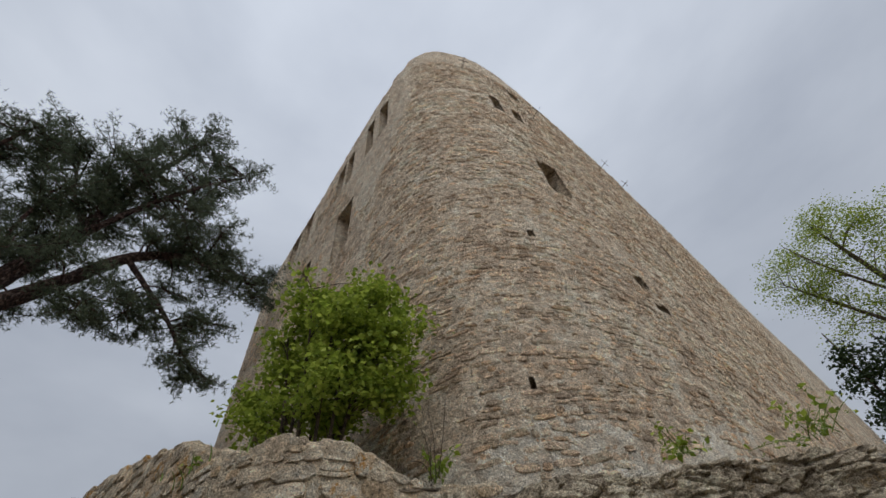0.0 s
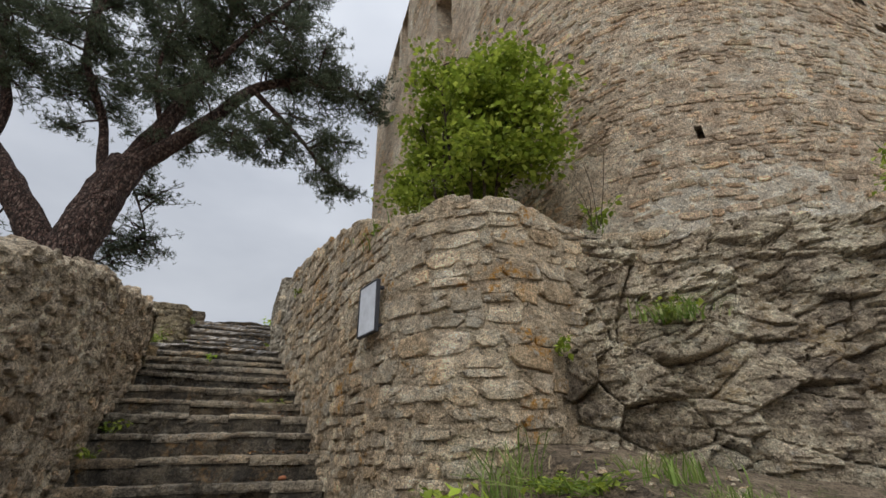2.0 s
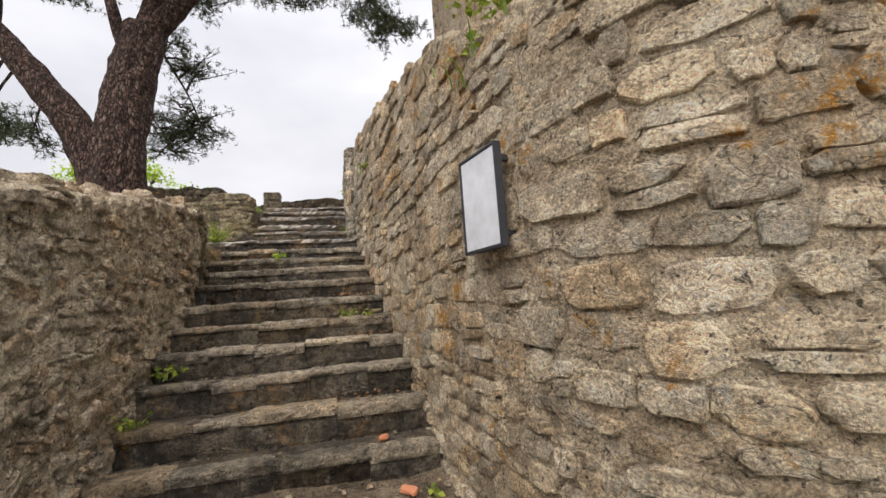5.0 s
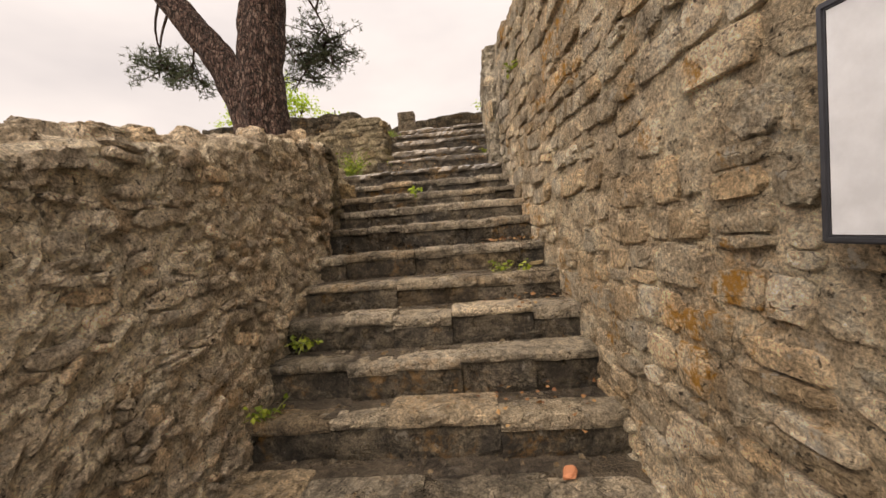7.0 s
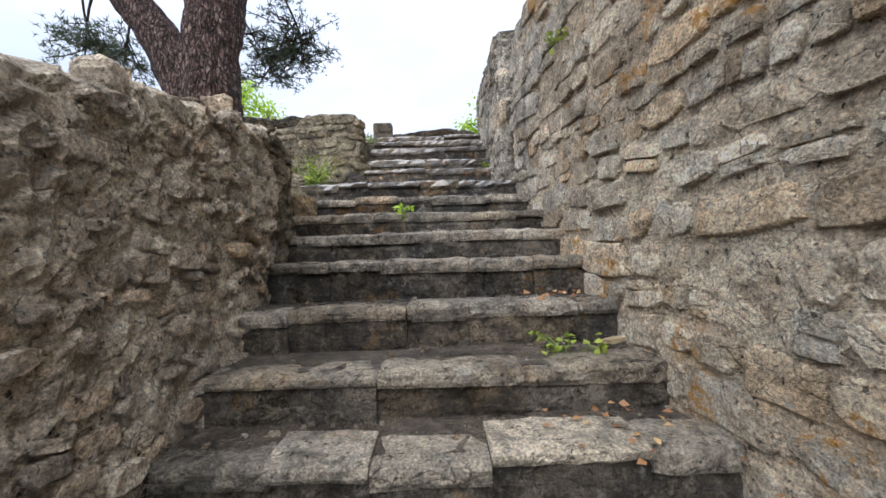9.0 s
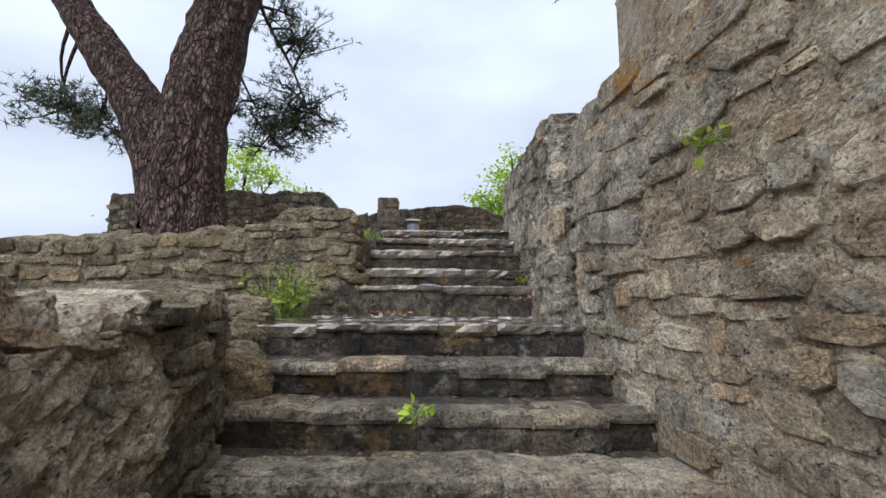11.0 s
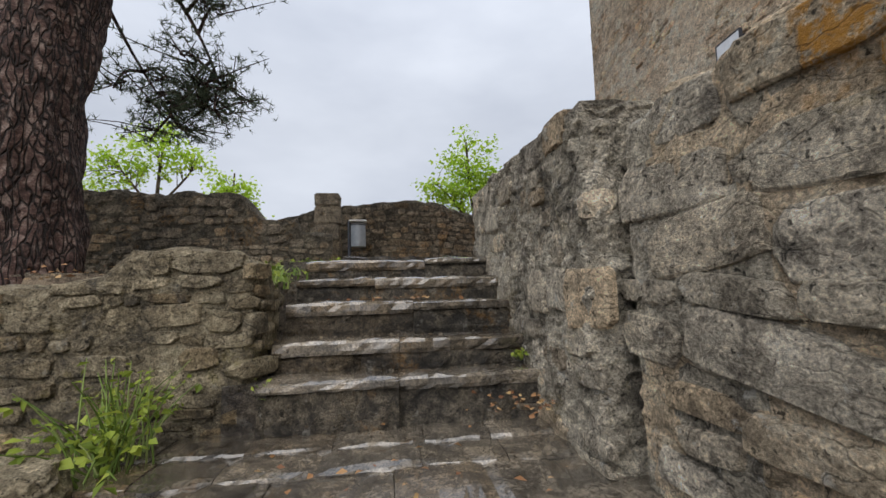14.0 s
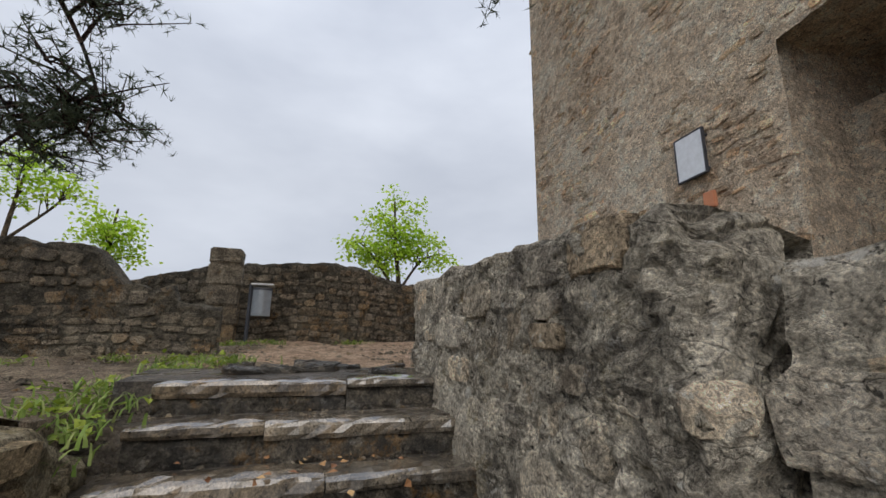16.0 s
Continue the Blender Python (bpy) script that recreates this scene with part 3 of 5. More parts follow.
wall_left.data.materials.append(M_CROSSM)
for face in wall_left.data.polygons:
    if face.center.x < -7.4 + 0.4 * fbm(face.center * 1.5, 3):
        face.material_index = 1

# ---- cross wall at the landing, and its flank ----
CROSS = Path([(-10.5, -1.12), (-9.84, -1.08), (-9.76, -1.16), (-9.82, -1.9), (-9.78, -3.0), (-9.7, -4.6), (-9.7, -6.5)], 1)
UC = CROSS.length
CROSS_TOP = lambda u: knots((0, 3.6), (1.9, 3.9), (3.4, 3.98), (4.6, 4.1), (4.75, 4.24), (5.4, 4.24), (5.6, 4.2), (UC - 0.3, 4.1), (UC, 4.0))(UC - u)
wall_cross = build_wall("wall_cross", CROSS, lambda u: 2.6, CROSS_TOP, 0.45, 0.05, M_CROSSM, disp=0.02, ragged=0.04, label="low mossy retaining wall beside the landing")

# ---- upper terrace ----
def build_terrace():
    verts, faces = [], []
    xs = [round(v, 3) for v in np.arange(-19.5, -9.9, 0.1)]
    ys = [round(v, 3) for v in np.arange(-9, 3.95, 0.1)]
    for x in xs:
        for y in ys:
            z = 4.2 + 0.05 * max(0, -x - 11.6) - 0.12 * min(max((-y - 1.0) / 0.6, 0), 1) * min(max((x + 11.6) / 0.8, 0), 1)
            rough_z = 0.05 * fbm(Vector((x * 1.6, y * 1.6, 0)), 4) * (1 if y < 0.3 else 0.6)
            if -12.6 < x < -11 and -1.3 < y < 0.5:
                rough_z += 0.05 * abs(fbm(Vector((x * 4, y * 3, 5)), 3))
            if x > -11.6:
                z -= 0.5 * min(max((-y - 2.6) / 1.5, 0), 1)
            if x > -11.25 and y > -1.22:
                z = 2.8
            verts.append((x, y, z + rough_z))
    n = len(ys)
    for i in range(len(xs) - 1):
        for j in range(n - 1):
            a = i * n + j
            faces.append((a, a + n, a + n + 1, a + 1))
    me = mesh_object("terrace_floor", verts, faces, M_GROUND, smooth=True)
    me.data.materials.append(M_GRAVEL)
    for f in me.data.polygons:
        c = f.center
        if c.x < -12.3 + 0.4 * fbm(Vector((c.y, 0, 0)), 2) and c.y > -1.0 + 0.4 * fbm(Vector((c.x, 0, 0)), 2):
            f.material_index = 1
    return tagged(me, "earth terrace with reddish gravel and roots", "terrace", kind="structure")


terrace = build_terrace()
BACKL = Path([(-13.6, -1.2), (-13.5, -2.2), (-13.8, -4.5), (-14.1, -6.8)], 1)
UB = BACKL.length
BACKL_TOP = lambda u: knots((0, 5.5), (2.5, 5.5), (4.35, 5.42), (4.5, 5.25), (4.65, 5.05), (5.15, 5.05), (5.2, 4.85), (UB, 4.82))(UB - u)
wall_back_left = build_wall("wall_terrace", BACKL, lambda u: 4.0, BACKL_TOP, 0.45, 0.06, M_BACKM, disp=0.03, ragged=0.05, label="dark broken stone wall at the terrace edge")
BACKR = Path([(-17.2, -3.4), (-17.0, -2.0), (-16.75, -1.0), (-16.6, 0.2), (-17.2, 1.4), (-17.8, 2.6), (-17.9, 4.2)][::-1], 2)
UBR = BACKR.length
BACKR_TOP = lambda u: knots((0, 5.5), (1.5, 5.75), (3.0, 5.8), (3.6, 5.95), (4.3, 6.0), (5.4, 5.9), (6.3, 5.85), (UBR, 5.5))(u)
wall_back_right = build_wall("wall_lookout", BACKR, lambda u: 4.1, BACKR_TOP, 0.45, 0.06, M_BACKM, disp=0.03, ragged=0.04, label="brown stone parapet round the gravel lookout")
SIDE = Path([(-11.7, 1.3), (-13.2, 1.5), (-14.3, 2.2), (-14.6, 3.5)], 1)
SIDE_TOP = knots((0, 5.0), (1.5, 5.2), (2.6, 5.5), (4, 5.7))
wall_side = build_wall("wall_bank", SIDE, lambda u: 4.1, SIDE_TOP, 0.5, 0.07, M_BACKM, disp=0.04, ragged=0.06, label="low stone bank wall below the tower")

# bank of earth between the stair wall and the tower
def build_bank():
    verts, faces = [], []
    nx, ny = 90, 24
    for i in range(nx + 1):
        x = -3.0 - 9.4 * i / nx
        lo_y = float(np.interp(-x, [3.0, 3.2, 3.6, 4.2, 6, 7.3, 9.35, 11.2, 12.4], [2.4, 1.75, 1.35, 1.2, 1.05, 0.93, 0.8, 0.8, 0.9]))
        lo_z = float(np.interp(-x, [3.0, 4.5, 6, 7.3, 9.35, 11.2, 12.4], [3.12, 3.3, 3.85, 4.2, 4.6, 4.72, 4.85]))
        hi_z = float(np.interp(-x, [3, 6, 9, 12.4], [3.35, 4.2, 4.95, 5.2]))
        for j in range(ny + 1):
            k = j / ny
            y = lo_y + (3.75 - lo_y) * k
            verts.append((x, y, lo_z + (hi_z - lo_z) * k + 0.05 * fbm(Vector((x * 2, y * 2, 1)), 3)))
    for i in range(nx):
        for j in range(ny):
            a = i * (ny + 1) + j
            faces.append((a + ny + 1, a, a + 1, a + ny + 2))
    return tagged(mesh_object("grass_bank", verts, faces, M_GROUND, smooth=True), "earth bank behind the stair wall, overgrown", "bank", kind="structure")


bank = build_bank()

# ---- natural rock under the tower ----
ROCK = Path([(9, 15), (4, 9.5), (1.2, 7.0), (-0.6, 5.4), (-1.5, 4.3), (-2.1, 3.2), (-2.6, 2.6), (-2.95, 2.2), (-3.2, 1.9)], 2)


def facet(q, scale, tall):
    """A broken block: its own level, a tilted face, and a joint at its edge."""
    p = Vector((q.x * scale, q.y * scale, q.z * scale * tall))
    dist, pts = noise.voronoi(p)
    rnd = noise.cell_vector(pts[0] * 9.7)
    d = p - pts[0]
    return 0.5 * rnd.x + 0.55 * (d.x * rnd.y + d.y * rnd.z + d.z * (0.5 - rnd.x)), dist[1] - dist[0]


def build_rock():
    nu, nv = 700, 190
    L = ROCK.length
    verts, faces = [], []
    for i in range(nu + 1):
        u = L * (1 - (1 - i / nu) ** 1.6)
        p, t, n = ROCK.axes(u)
        left = L - u
        hi = float(np.interp(left, [0, 0.5, 1.0, 1.6, 2.6, 3.6, 5, 9, 20], [3.1, 3.1, 3.12, 3.18, 3.25, 3.3, 3.3, 3.2, 3.2]))
        lo = ground_z(p.x, p.y) - 0.3
        for j in range(nv + 1):
            k = j / nv
            kk = min(k / 0.82, 1)
            z = lo + (hi - lo) * kk
            over = max(0, (k - 0.82) / 0.18)
            q = Vector((p.x, p.y, z))
            w = q + 0.05 * Vector((fbm(q * 1.7, 2), fbm(q * 1.7 + Vector((5, 0, 0)), 2), fbm(q * 1.7 + Vector((0, 7, 0)), 2)))
            w.z += 0.14 * left
            strata = max(0.0, min(1.0, (z - 2.05 + 0.12 * left) / 0.4))
            big, gap = facet(w, 2.1, 1.25)
            lay, lay_gap = facet(w, 2.6, 3.4)
            chip, chip_gap = facet(w, 6.0, 1.7)
            off = 0.2 * fbm(q * 0.8, 2) + (0.26 - 0.08 * strata) * big + (0.05 + 0.05 * strata) * lay + 0.075 * chip + 0.02 * fbm(q * 14, 3) - 0.3 * kk * (1 + 0.5 * (left > 1))
            off -= 0.06 * max(0, 1 - gap / 0.05) + 0.035 * max(0, 1 - lay_gap / 0.06) * (0.4 + 0.6 * strata)
            off -= 0.12 * max(0, 1 - left / 0.5)
            if over:
                off -= over * (0.9 + 0.25 * left)
                z += over * 0.12 + 0.07 * fbm(q * 3 + Vector((off, 0, 0)), 3)
            verts.append((p.x + n.x * off, p.y + n.y * off, z))
    for i in range(nu):
        for j in range(nv):
            a = i * (nv + 1) + j
            faces.append((a + nv + 1, a, a + 1, a + nv + 2))
    return tagged(mesh_object("rock_face", verts, faces, M_ROCK), "layered natural rock outcrop under the tower", "rock", kind="structure")


rock = build_rock()

# ---- tower ----
TOWER = Path([(-0.4, 24), (-0.9, 13), (-1.2, 7), (-1.6, 5.2), (-2.0, 4.3), (-2.5, 3.55), (-3.2, 3.1), (-4.2, 2.93), (-6, 3.03), (-15, 3.8)])
TOWER_TOP = knots((0, 8.5), (3, 10.8), (6, 12.2), (8.5, 14.6), (10.0, 15.6), (11.6, 17.0), (13.6, 17.6), (16, 18.2), (18.6, 19.6), (20.5, 19.7), (21.6, 19.2), (21.8, 18.7), (22.4, 18.5), (22.45, 18.1), (26.4, 17.5), (29, 17.1), (33.4, 16.8))
HOLES = [(22.7, 23.15, 14.6, 16.9, 1.4), (23.5, 24.0, 14.4, 16.8, 1.4), (24.9, 25.4, 14.5, 16.6, 1.4), (25.6, 26.2, 14.5, 16.6, 1.4), (24.5, 25.45, 10.4, 12.7, 1.4),
         (28.4, 29.3, 14.7, 17.0, 1.4), (29.7, 30.6, 14.7, 16.9, 1.4), (27.2, 28.1, 11.0, 12.6, 1.4),
         (17.85, 18.45, 9.5, 11.0, 1.4), (18.6, 18.95, 14.1, 15.3, 1.2), (17.95, 18.3, 13.9, 14.8, 1.2), (17.1, 17.4, 6.85, 7.2, 1.0), (16.85, 17.3, 6.3, 6.5, 1.0),
         (20.42, 20.52, 4.26, 4.37, 0.6), (17.3, 17.8, 16.6, 17.3, 1.0), (12.9, 13.2, 10.3, 11.1, 1.0), (19.62, 19.72, 7.3, 7.46, 0.6),
         (27.3, 28.76, 4.6, 7.15, 1.6)]
TOWER_LOW = lambda u: 2.6
M_LIME = masonry("pale_lime_repair", (0.92, 0.87, 0.76), (0.86, 0.78, 0.64), (0.66, 0.55, 0.42), lichen_amount=0.1, white_amount=0.4, black_amount=0.08, pieces=False, cracks=0.3)
wall_tower = build_wall("wall_tower", TOWER, TOWER_LOW, TOWER_TOP, 1.0, 0.07, M_TOWERM, disp=0.02, ragged=0.06, holes=HOLES, rz=0.09, label="tall pale rubble tower with a rounded corner", category="tower", back=False)
wall_tower.data.materials.append(M_LIME)
for face in wall_tower.data.polygons:
    c = face.center
    if c.y > 2.6 and c.x > -4.5 and c.y < 9 and c.z < 3.9 + 0.9 * fbm(c * 1.1, 4):
        face.material_index = 1
# plain unseen back, added so that the inside of the tower stays dark
inner = [(-15, 3.8), (-15, 22), (-0.4, 24)]
verts = []
for x, y in inner:
    verts += [(x, y, 2.6), (x, y, 16.8 if x < -10 else 8.5)]
mesh_object("tower_back", verts, [(0, 1, 3, 2), (2, 3, 5, 4)], M_TOWERM, wall_tower)


def tower_inner():
    """Inner skin and cap added to close the tower and keep its openings dark."""
    vv, ff = [], []
    us = np.linspace(0, TOWER.length, 90)
    for u in us:
        p, t, n = TOWER.axes(u)
        vv += [(p.x - n.x * 3.2, p.y - n.y * 3.2, 2.7), (p.x - n.x * 3.2, p.y - n.y * 3.2, TOWER_TOP(u) - 0.1), (p.x - n.x * 0.03, p.y - n.y * 0.03, TOWER_TOP(u) - 0.02)]
    for i in range(len(us) - 1):
        a = 3 * i
        ff += [(a, a + 3, a + 4, a + 1), (a + 1, a + 4, a + 5, a + 2)]
    p0, t0, n0 = TOWER.axes(27.2)
    p1, t1, n1 = TOWER.axes(28.9)
    k = len(vv)
    for p, n in ((p0, n0), (p1, n1)):
        vv += [(p.x - n.x * 0.8, p.y - n.y * 0.8, 4.4), (p.x - n.x * 0.8, p.y - n.y * 0.8, 6.6)]
    ff.append((k, k + 1, k + 3, k + 2))
    return mesh_object("added_liner", vv, ff, M_TOWERM, wall_tower)


tower_inner()

# ---- trees and plants ----
def tube(verts, faces, pts, radii, sides=8, rough_r=0.0):
    """Adds a tapered, slightly knotty tube along pts."""
    base, a = len(verts), None
    for i, p in enumerate(pts):
        d = (pts[min(i + 1, len(pts) - 1)] - pts[max(i - 1, 0)]).normalized()
        a = (a - d * a.dot(d)).normalized() if a else d.orthogonal().normalized()
        b = d.cross(a)
        for k in range(sides):
            t = 2 * math.pi * k / sides
            rr = radii[i]
            if rough_r:
                q = p + (a * math.cos(t) + b * math.sin(t)) * rr
                rr *= 1 + rough_r * fbm(Vector((q.x * 5, q.y * 5, q.z * 1.4)), 3)
            verts.append(p + (a * math.cos(t) + b * math.sin(t)) * rr)
    for i in range(len(pts) - 1):
        for k in range(sides):
            a0, b0 = base + i * sides + k, base + i * sides + (k + 1) % sides
            faces.append((a0, b0, b0 + sides, a0 + sides))
    faces.append(tuple(base + (len(pts) - 1) * sides + k for k in range(sides)))


def spline(pts, n):
    pts = [Vector(p) for p in pts]
    out = []
    for i in range(len(pts) - 1):
        p0, p1, p2, p3 = pts[max(i - 1, 0)], pts[i], pts[i + 1], pts[min(i + 2, len(pts) - 1)]
        for k in range(n):
            t = k / n
            out.append(0.5 * ((2 * p1) + (p2 - p0) * t + (2 * p0 - 5 * p1 + 4 * p2 - p3) * t * t + (3 * p1 - p0 - 3 * p2 + p3) * t ** 3))
    return out + [pts[-1]]


def limb(verts, faces, pts, r0, r1, n=6, sides=8, rough_r=0.0):
    line = spline(pts, n)
    m = len(line) - 1
    tube(verts, faces, line, [r0 + (r1 - r0) * i / m for i in range(m + 1)], sides, rough_r)
    return line


def blades_mesh(centres, dirs, length, width, rng):
    """Thin needles: one narrow triangle each, from its centre along its direction."""
    n = len(centres)
    side = np.cross(dirs, rng.normal(size=(n, 3)))
    side /= np.linalg.norm(side, axis=1)[:, None] + 1e-9
    L = length * rng.uniform(0.7, 1.15, n)[:, None]
    v = np.stack([centres - side * width / 2, centres + side * width / 2, centres + dirs * L], 1).reshape(-1, 3)
    f = np.arange(3 * n).reshape(-1, 3)
    return v, f


def leaves_mesh(centres, size, rng, flat=0.5, droop=0.3):
    """Folded pointed leaves, two quads each."""
    n = len(centres)
    d = rng.normal(size=(n, 3))
    d[:, 2] = d[:, 2] * flat - droop
    d /= np.linalg.norm(d, axis=1)[:, None]
    up = rng.normal(size=(n, 3)) * 0.5 + np.array([0, 0, 1.0])
    s = np.cross(d, up)
    s /= np.linalg.norm(s, axis=1)[:, None] + 1e-9
    nn = np.cross(s, d)
    L = size * rng.uniform(0.6, 1.25, n)[:, None]
    w = L * 0.36
    c = centres
    v = np.stack([c, c + d * L * 0.45 + s * w + nn * L * 0.1, c + d * L - nn * L * 0.08, c + d * L * 0.45 - s * w + nn * L * 0.1, c + d * L * 0.5], 1).reshape(-1, 3)
    k = np.arange(n)[:, None] * 5
    f = np.concatenate([k + np.array([0, 1, 4]), k + np.array([1, 2, 4]), k + np.array([2, 3, 4]), k + np.array([3, 0, 4])], 0)
    return v, f


def build_pine():
    rng = np.random.default_rng(11)
    r = random.Random(11)
    root = new("pine_tree")
    tagged(root, "old leaning pine with plated bark and broad crown", "tree")
    v, f = [], []
    limb(v, f, [(-11.95, -3.95, 3.9), (-12.0, -4.0, 4.55), (-12.0, -4.08, 5.5), (-12.05, -4.02, 6.3), (-12.15, -3.95, 7.1), (-12.25, -3.83, 8.0), (-12.3, -3.72, 8.7)], 0.52, 0.42, 10, 26, 0.16)
    mesh_object("trunk", v, f, M_BARK, root, "thick reddish-brown plated trunk", smooth=False)
    limbs = [
        ([(-12.0, -4.25, 4.5), (-12.0, -4.5, 5.5), (-12.0, -4.85, 6.3), (-12.0, -5.35, 7.0), (-12.0, -5.8, 7.6), (-12.1, -6.35, 8.3), (-12.2, -7.2, 9.2), (-12.3, -8.2, 11.0)], 0.4, 0.16),
        ([(-12.3, -3.75, 8.5), (-12.3, -3.3, 10.0), (-12.2, -2.9, 11.6), (-12.1, -2.6, 13.4), (-12.2, -2.4, 16.0), (-12.2, -1.8, 19.0)], 0.3, 0.07),
        ([(-12.3, -3.75, 8.5), (-12.2, -3.0, 9.4), (-12.1, -2.2, 10.6), (-12.0, -1.3, 12.2), (-12.0, -0.3, 13.1), (-11.8, 1.0, 13.4), (-11.8, 2.4, 13.2)], 0.27, 0.06),
        ([(-12.2, -3.9, 7.6), (-12.4, -4.3, 8.7), (-12.3, -4.6, 9.9), (-12.0, -5.4, 11.6), (-12.0, -5.8, 13.6)], 0.16, 0.06),
        ([(-12.1, -6.4, 8.3), (-12.0, -6.4, 9.5), (-12.0, -7.0, 11.0), (-12.0, -7.4, 12.6)], 0.15, 0.05),
        ([(-12.0, -1.2, 12.3), (-12.0, -0.4, 11.6), (-12.0, 0.5, 10.8), (-12.0, 1.3, 9.9), (-11.9, 1.9, 9.3)], 0.1, 0.025),
        ([(-12.3, -3.6, 8.7), (-13.4, -4.0, 9.8), (-14.6, -4.3, 9.8), (-15.2, -3.8, 8.8), (-15.3, -3.4, 7.8)], 0.07, 0.015),
        ([(-12.4, -3.7, 8.2), (-13.6, -4.6, 8.8), (-14.8, -4.7, 8.2), (-15.2, -4.2, 7.2)], 0.05, 0.012),
        ([(-12.2, -2.8, 11.8), (-11.4, -1.8, 13.8), (-11.0, -0.6, 16.0), (-11.2, 0.5, 18.2)], 0.11, 0.03),
        ([(-12.0, -5.4, 11.4), (-11.0, -5.2, 12.8), (-10.4, -4.8, 14.2)], 0.09, 0.03),
        ([(-12.2, -2.6, 13.0), (-12.8, -3.6, 14.6), (-12.6, -4.4, 16.4)], 0.1, 0.03),
        ([(-12.1, -2.2, 10.5), (-11.5, -1.6, 10.0), (-11.2, -0.9, 9.6)], 0.06, 0.02),
        ([(-12.3, -3.2, 9.9), (-11.6, -3.6, 11.2), (-11.2, -3.6, 12.8)], 0.08, 0.03),
    ]
    lines = []
    for pts, r0, r1 in limbs:
        v, f = [], []
        lines += limb(v, f, pts, r0, r1, 7, 10, 0.12)
        mesh_object("limb", v, f, M_BARK, root)
    # pads of needles: centre, radii
    pads = []
    for c, rad, k in (((-12, -1.2, 9.7), (0.9, 1.0, 0.6), 5), ((-12, -4.0, 11.5), (1.8, 2.6, 0.9), 22), ((-12, -1.6, 15.8), (2.0, 2.0, 1.2), 16), ((-12, -3.6, 14.6), (2.4, 2.6, 1.2), 27), ((-11.5, -6.8, 11.2), (2.0, 2.4, 1.2), 22), ((-12, 0.2, 12.6), (1.6, 1.8, 0.8), 12), ((-12, -1.0, 14.3), (2.2, 2.6, 1.1), 24), ((-12, 0.6, 14.0), (1.6, 2.2, 1.2), 12), ((-12, -4.5, 13.6), (2.2, 3.0, 1.3), 24), ((-12, -1.6, 18.6), (1.6, 1.7, 2.0), 14),
                      ((-11.6, 0.2, 17.8), (1.4, 1.3, 1.6), 9), ((-12, -4.3, 16.0), (1.6, 1.6, 1.1), 8), ((-12, -7.4, 12.4), (2.2, 2.2, 1.5), 14), ((-12, 1.2, 10.4), (0.9, 1.2, 1.0), 9), ((-12, -1.0, 10.6), (1.3, 1.6, 0.7), 8),
                      ((-12, -3.2, 10.3), (1.6, 1.8, 1.0), 6), ((-15.0, -4.0, 8.6), (0.8, 1.0, 1.6), 13), ((-15.0, -3.4, 7.6), (0.6, 0.5, 0.7), 4), ((-15.2, -4.5, 7.2), (1.0, 0.8, 0.7), 6), ((-12, -6.0, 10.0), (1.6, 1.6, 0.7), 5), ((-11.9, 1.9, 9.3), (0.3, 0.4, 0.4), 3), ((-12, 2.6, 13.2), (0.9, 1.0, 0.9), 6), ((-12.6, -6.4, 6.3), (0.8, 0.8, 0.5), 3)):
        for _ in range(k):
            d = rng.normal(size=3)
            d *= (rng.uniform(0.25, 1.0) ** 0.5) / np.linalg.norm(d)
            pads.append(np.array(c) + d * np.array(rad))
    L = np.array([tuple(p) for p in lines])
    tv, tf, cc, dd = [], [], [], []
    for p in pads:
        d2 = np.linalg.norm(L - p - np.array([0, 0, 0.3]), axis=1)
        src = Vector(L[int(np.argmin(d2 + rng.uniform(0, 0.5, len(d2))))])
        end = Vector(p)
        mid = src.lerp(end, 0.5) + Vector((r.uniform(-0.2, 0.2), r.uniform(-0.2, 0.2), 0.15))
        limb(tv, tf, [src, mid, end], 0.035, 0.012, 4, 5)
        for _ in range(r.randint(7, 10)):
            q = end + Vector((r.gauss(0, 0.42), r.gauss(0, 0.42), r.gauss(0.08, 0.2)))
            a = src.lerp(end, r.uniform(0.55, 1.0))
            limb(tv, tf, [a, a.lerp(q, 0.5) + Vector((0, 0, r.uniform(-0.08, 0.08))), q], 0.014, 0.006, 2, 4)
            for _ in range(22 if p[0] > -14 else 8):
                e = a.lerp(q, r.uniform(0.45, 1.0)) + Vector((r.gauss(0, 0.12), r.gauss(0, 0.12), r.gauss(0, 0.08)))
                n = 9
                dirs = rng.normal(size=(n, 3)) + np.array([0, 0, 0.35])
                dirs /= np.linalg.norm(dirs, axis=1)[:, None]
                cc.append(np.repeat(np.array([tuple(e)]), n, 0))
                dd.append(dirs)
    tagged(mesh_object("twigwork", tv, tf, M_BARK, root), kind="stuff")
    v, f = blades_mesh(np.concatenate(cc), np.concatenate(dd), 0.13, 0.016, rng)
    tagged(mesh_object("crown", v.tolist(), f.tolist(), M_NEEDLE, root), "dark green pine needles", kind="stuff")
    return root


build_pine()


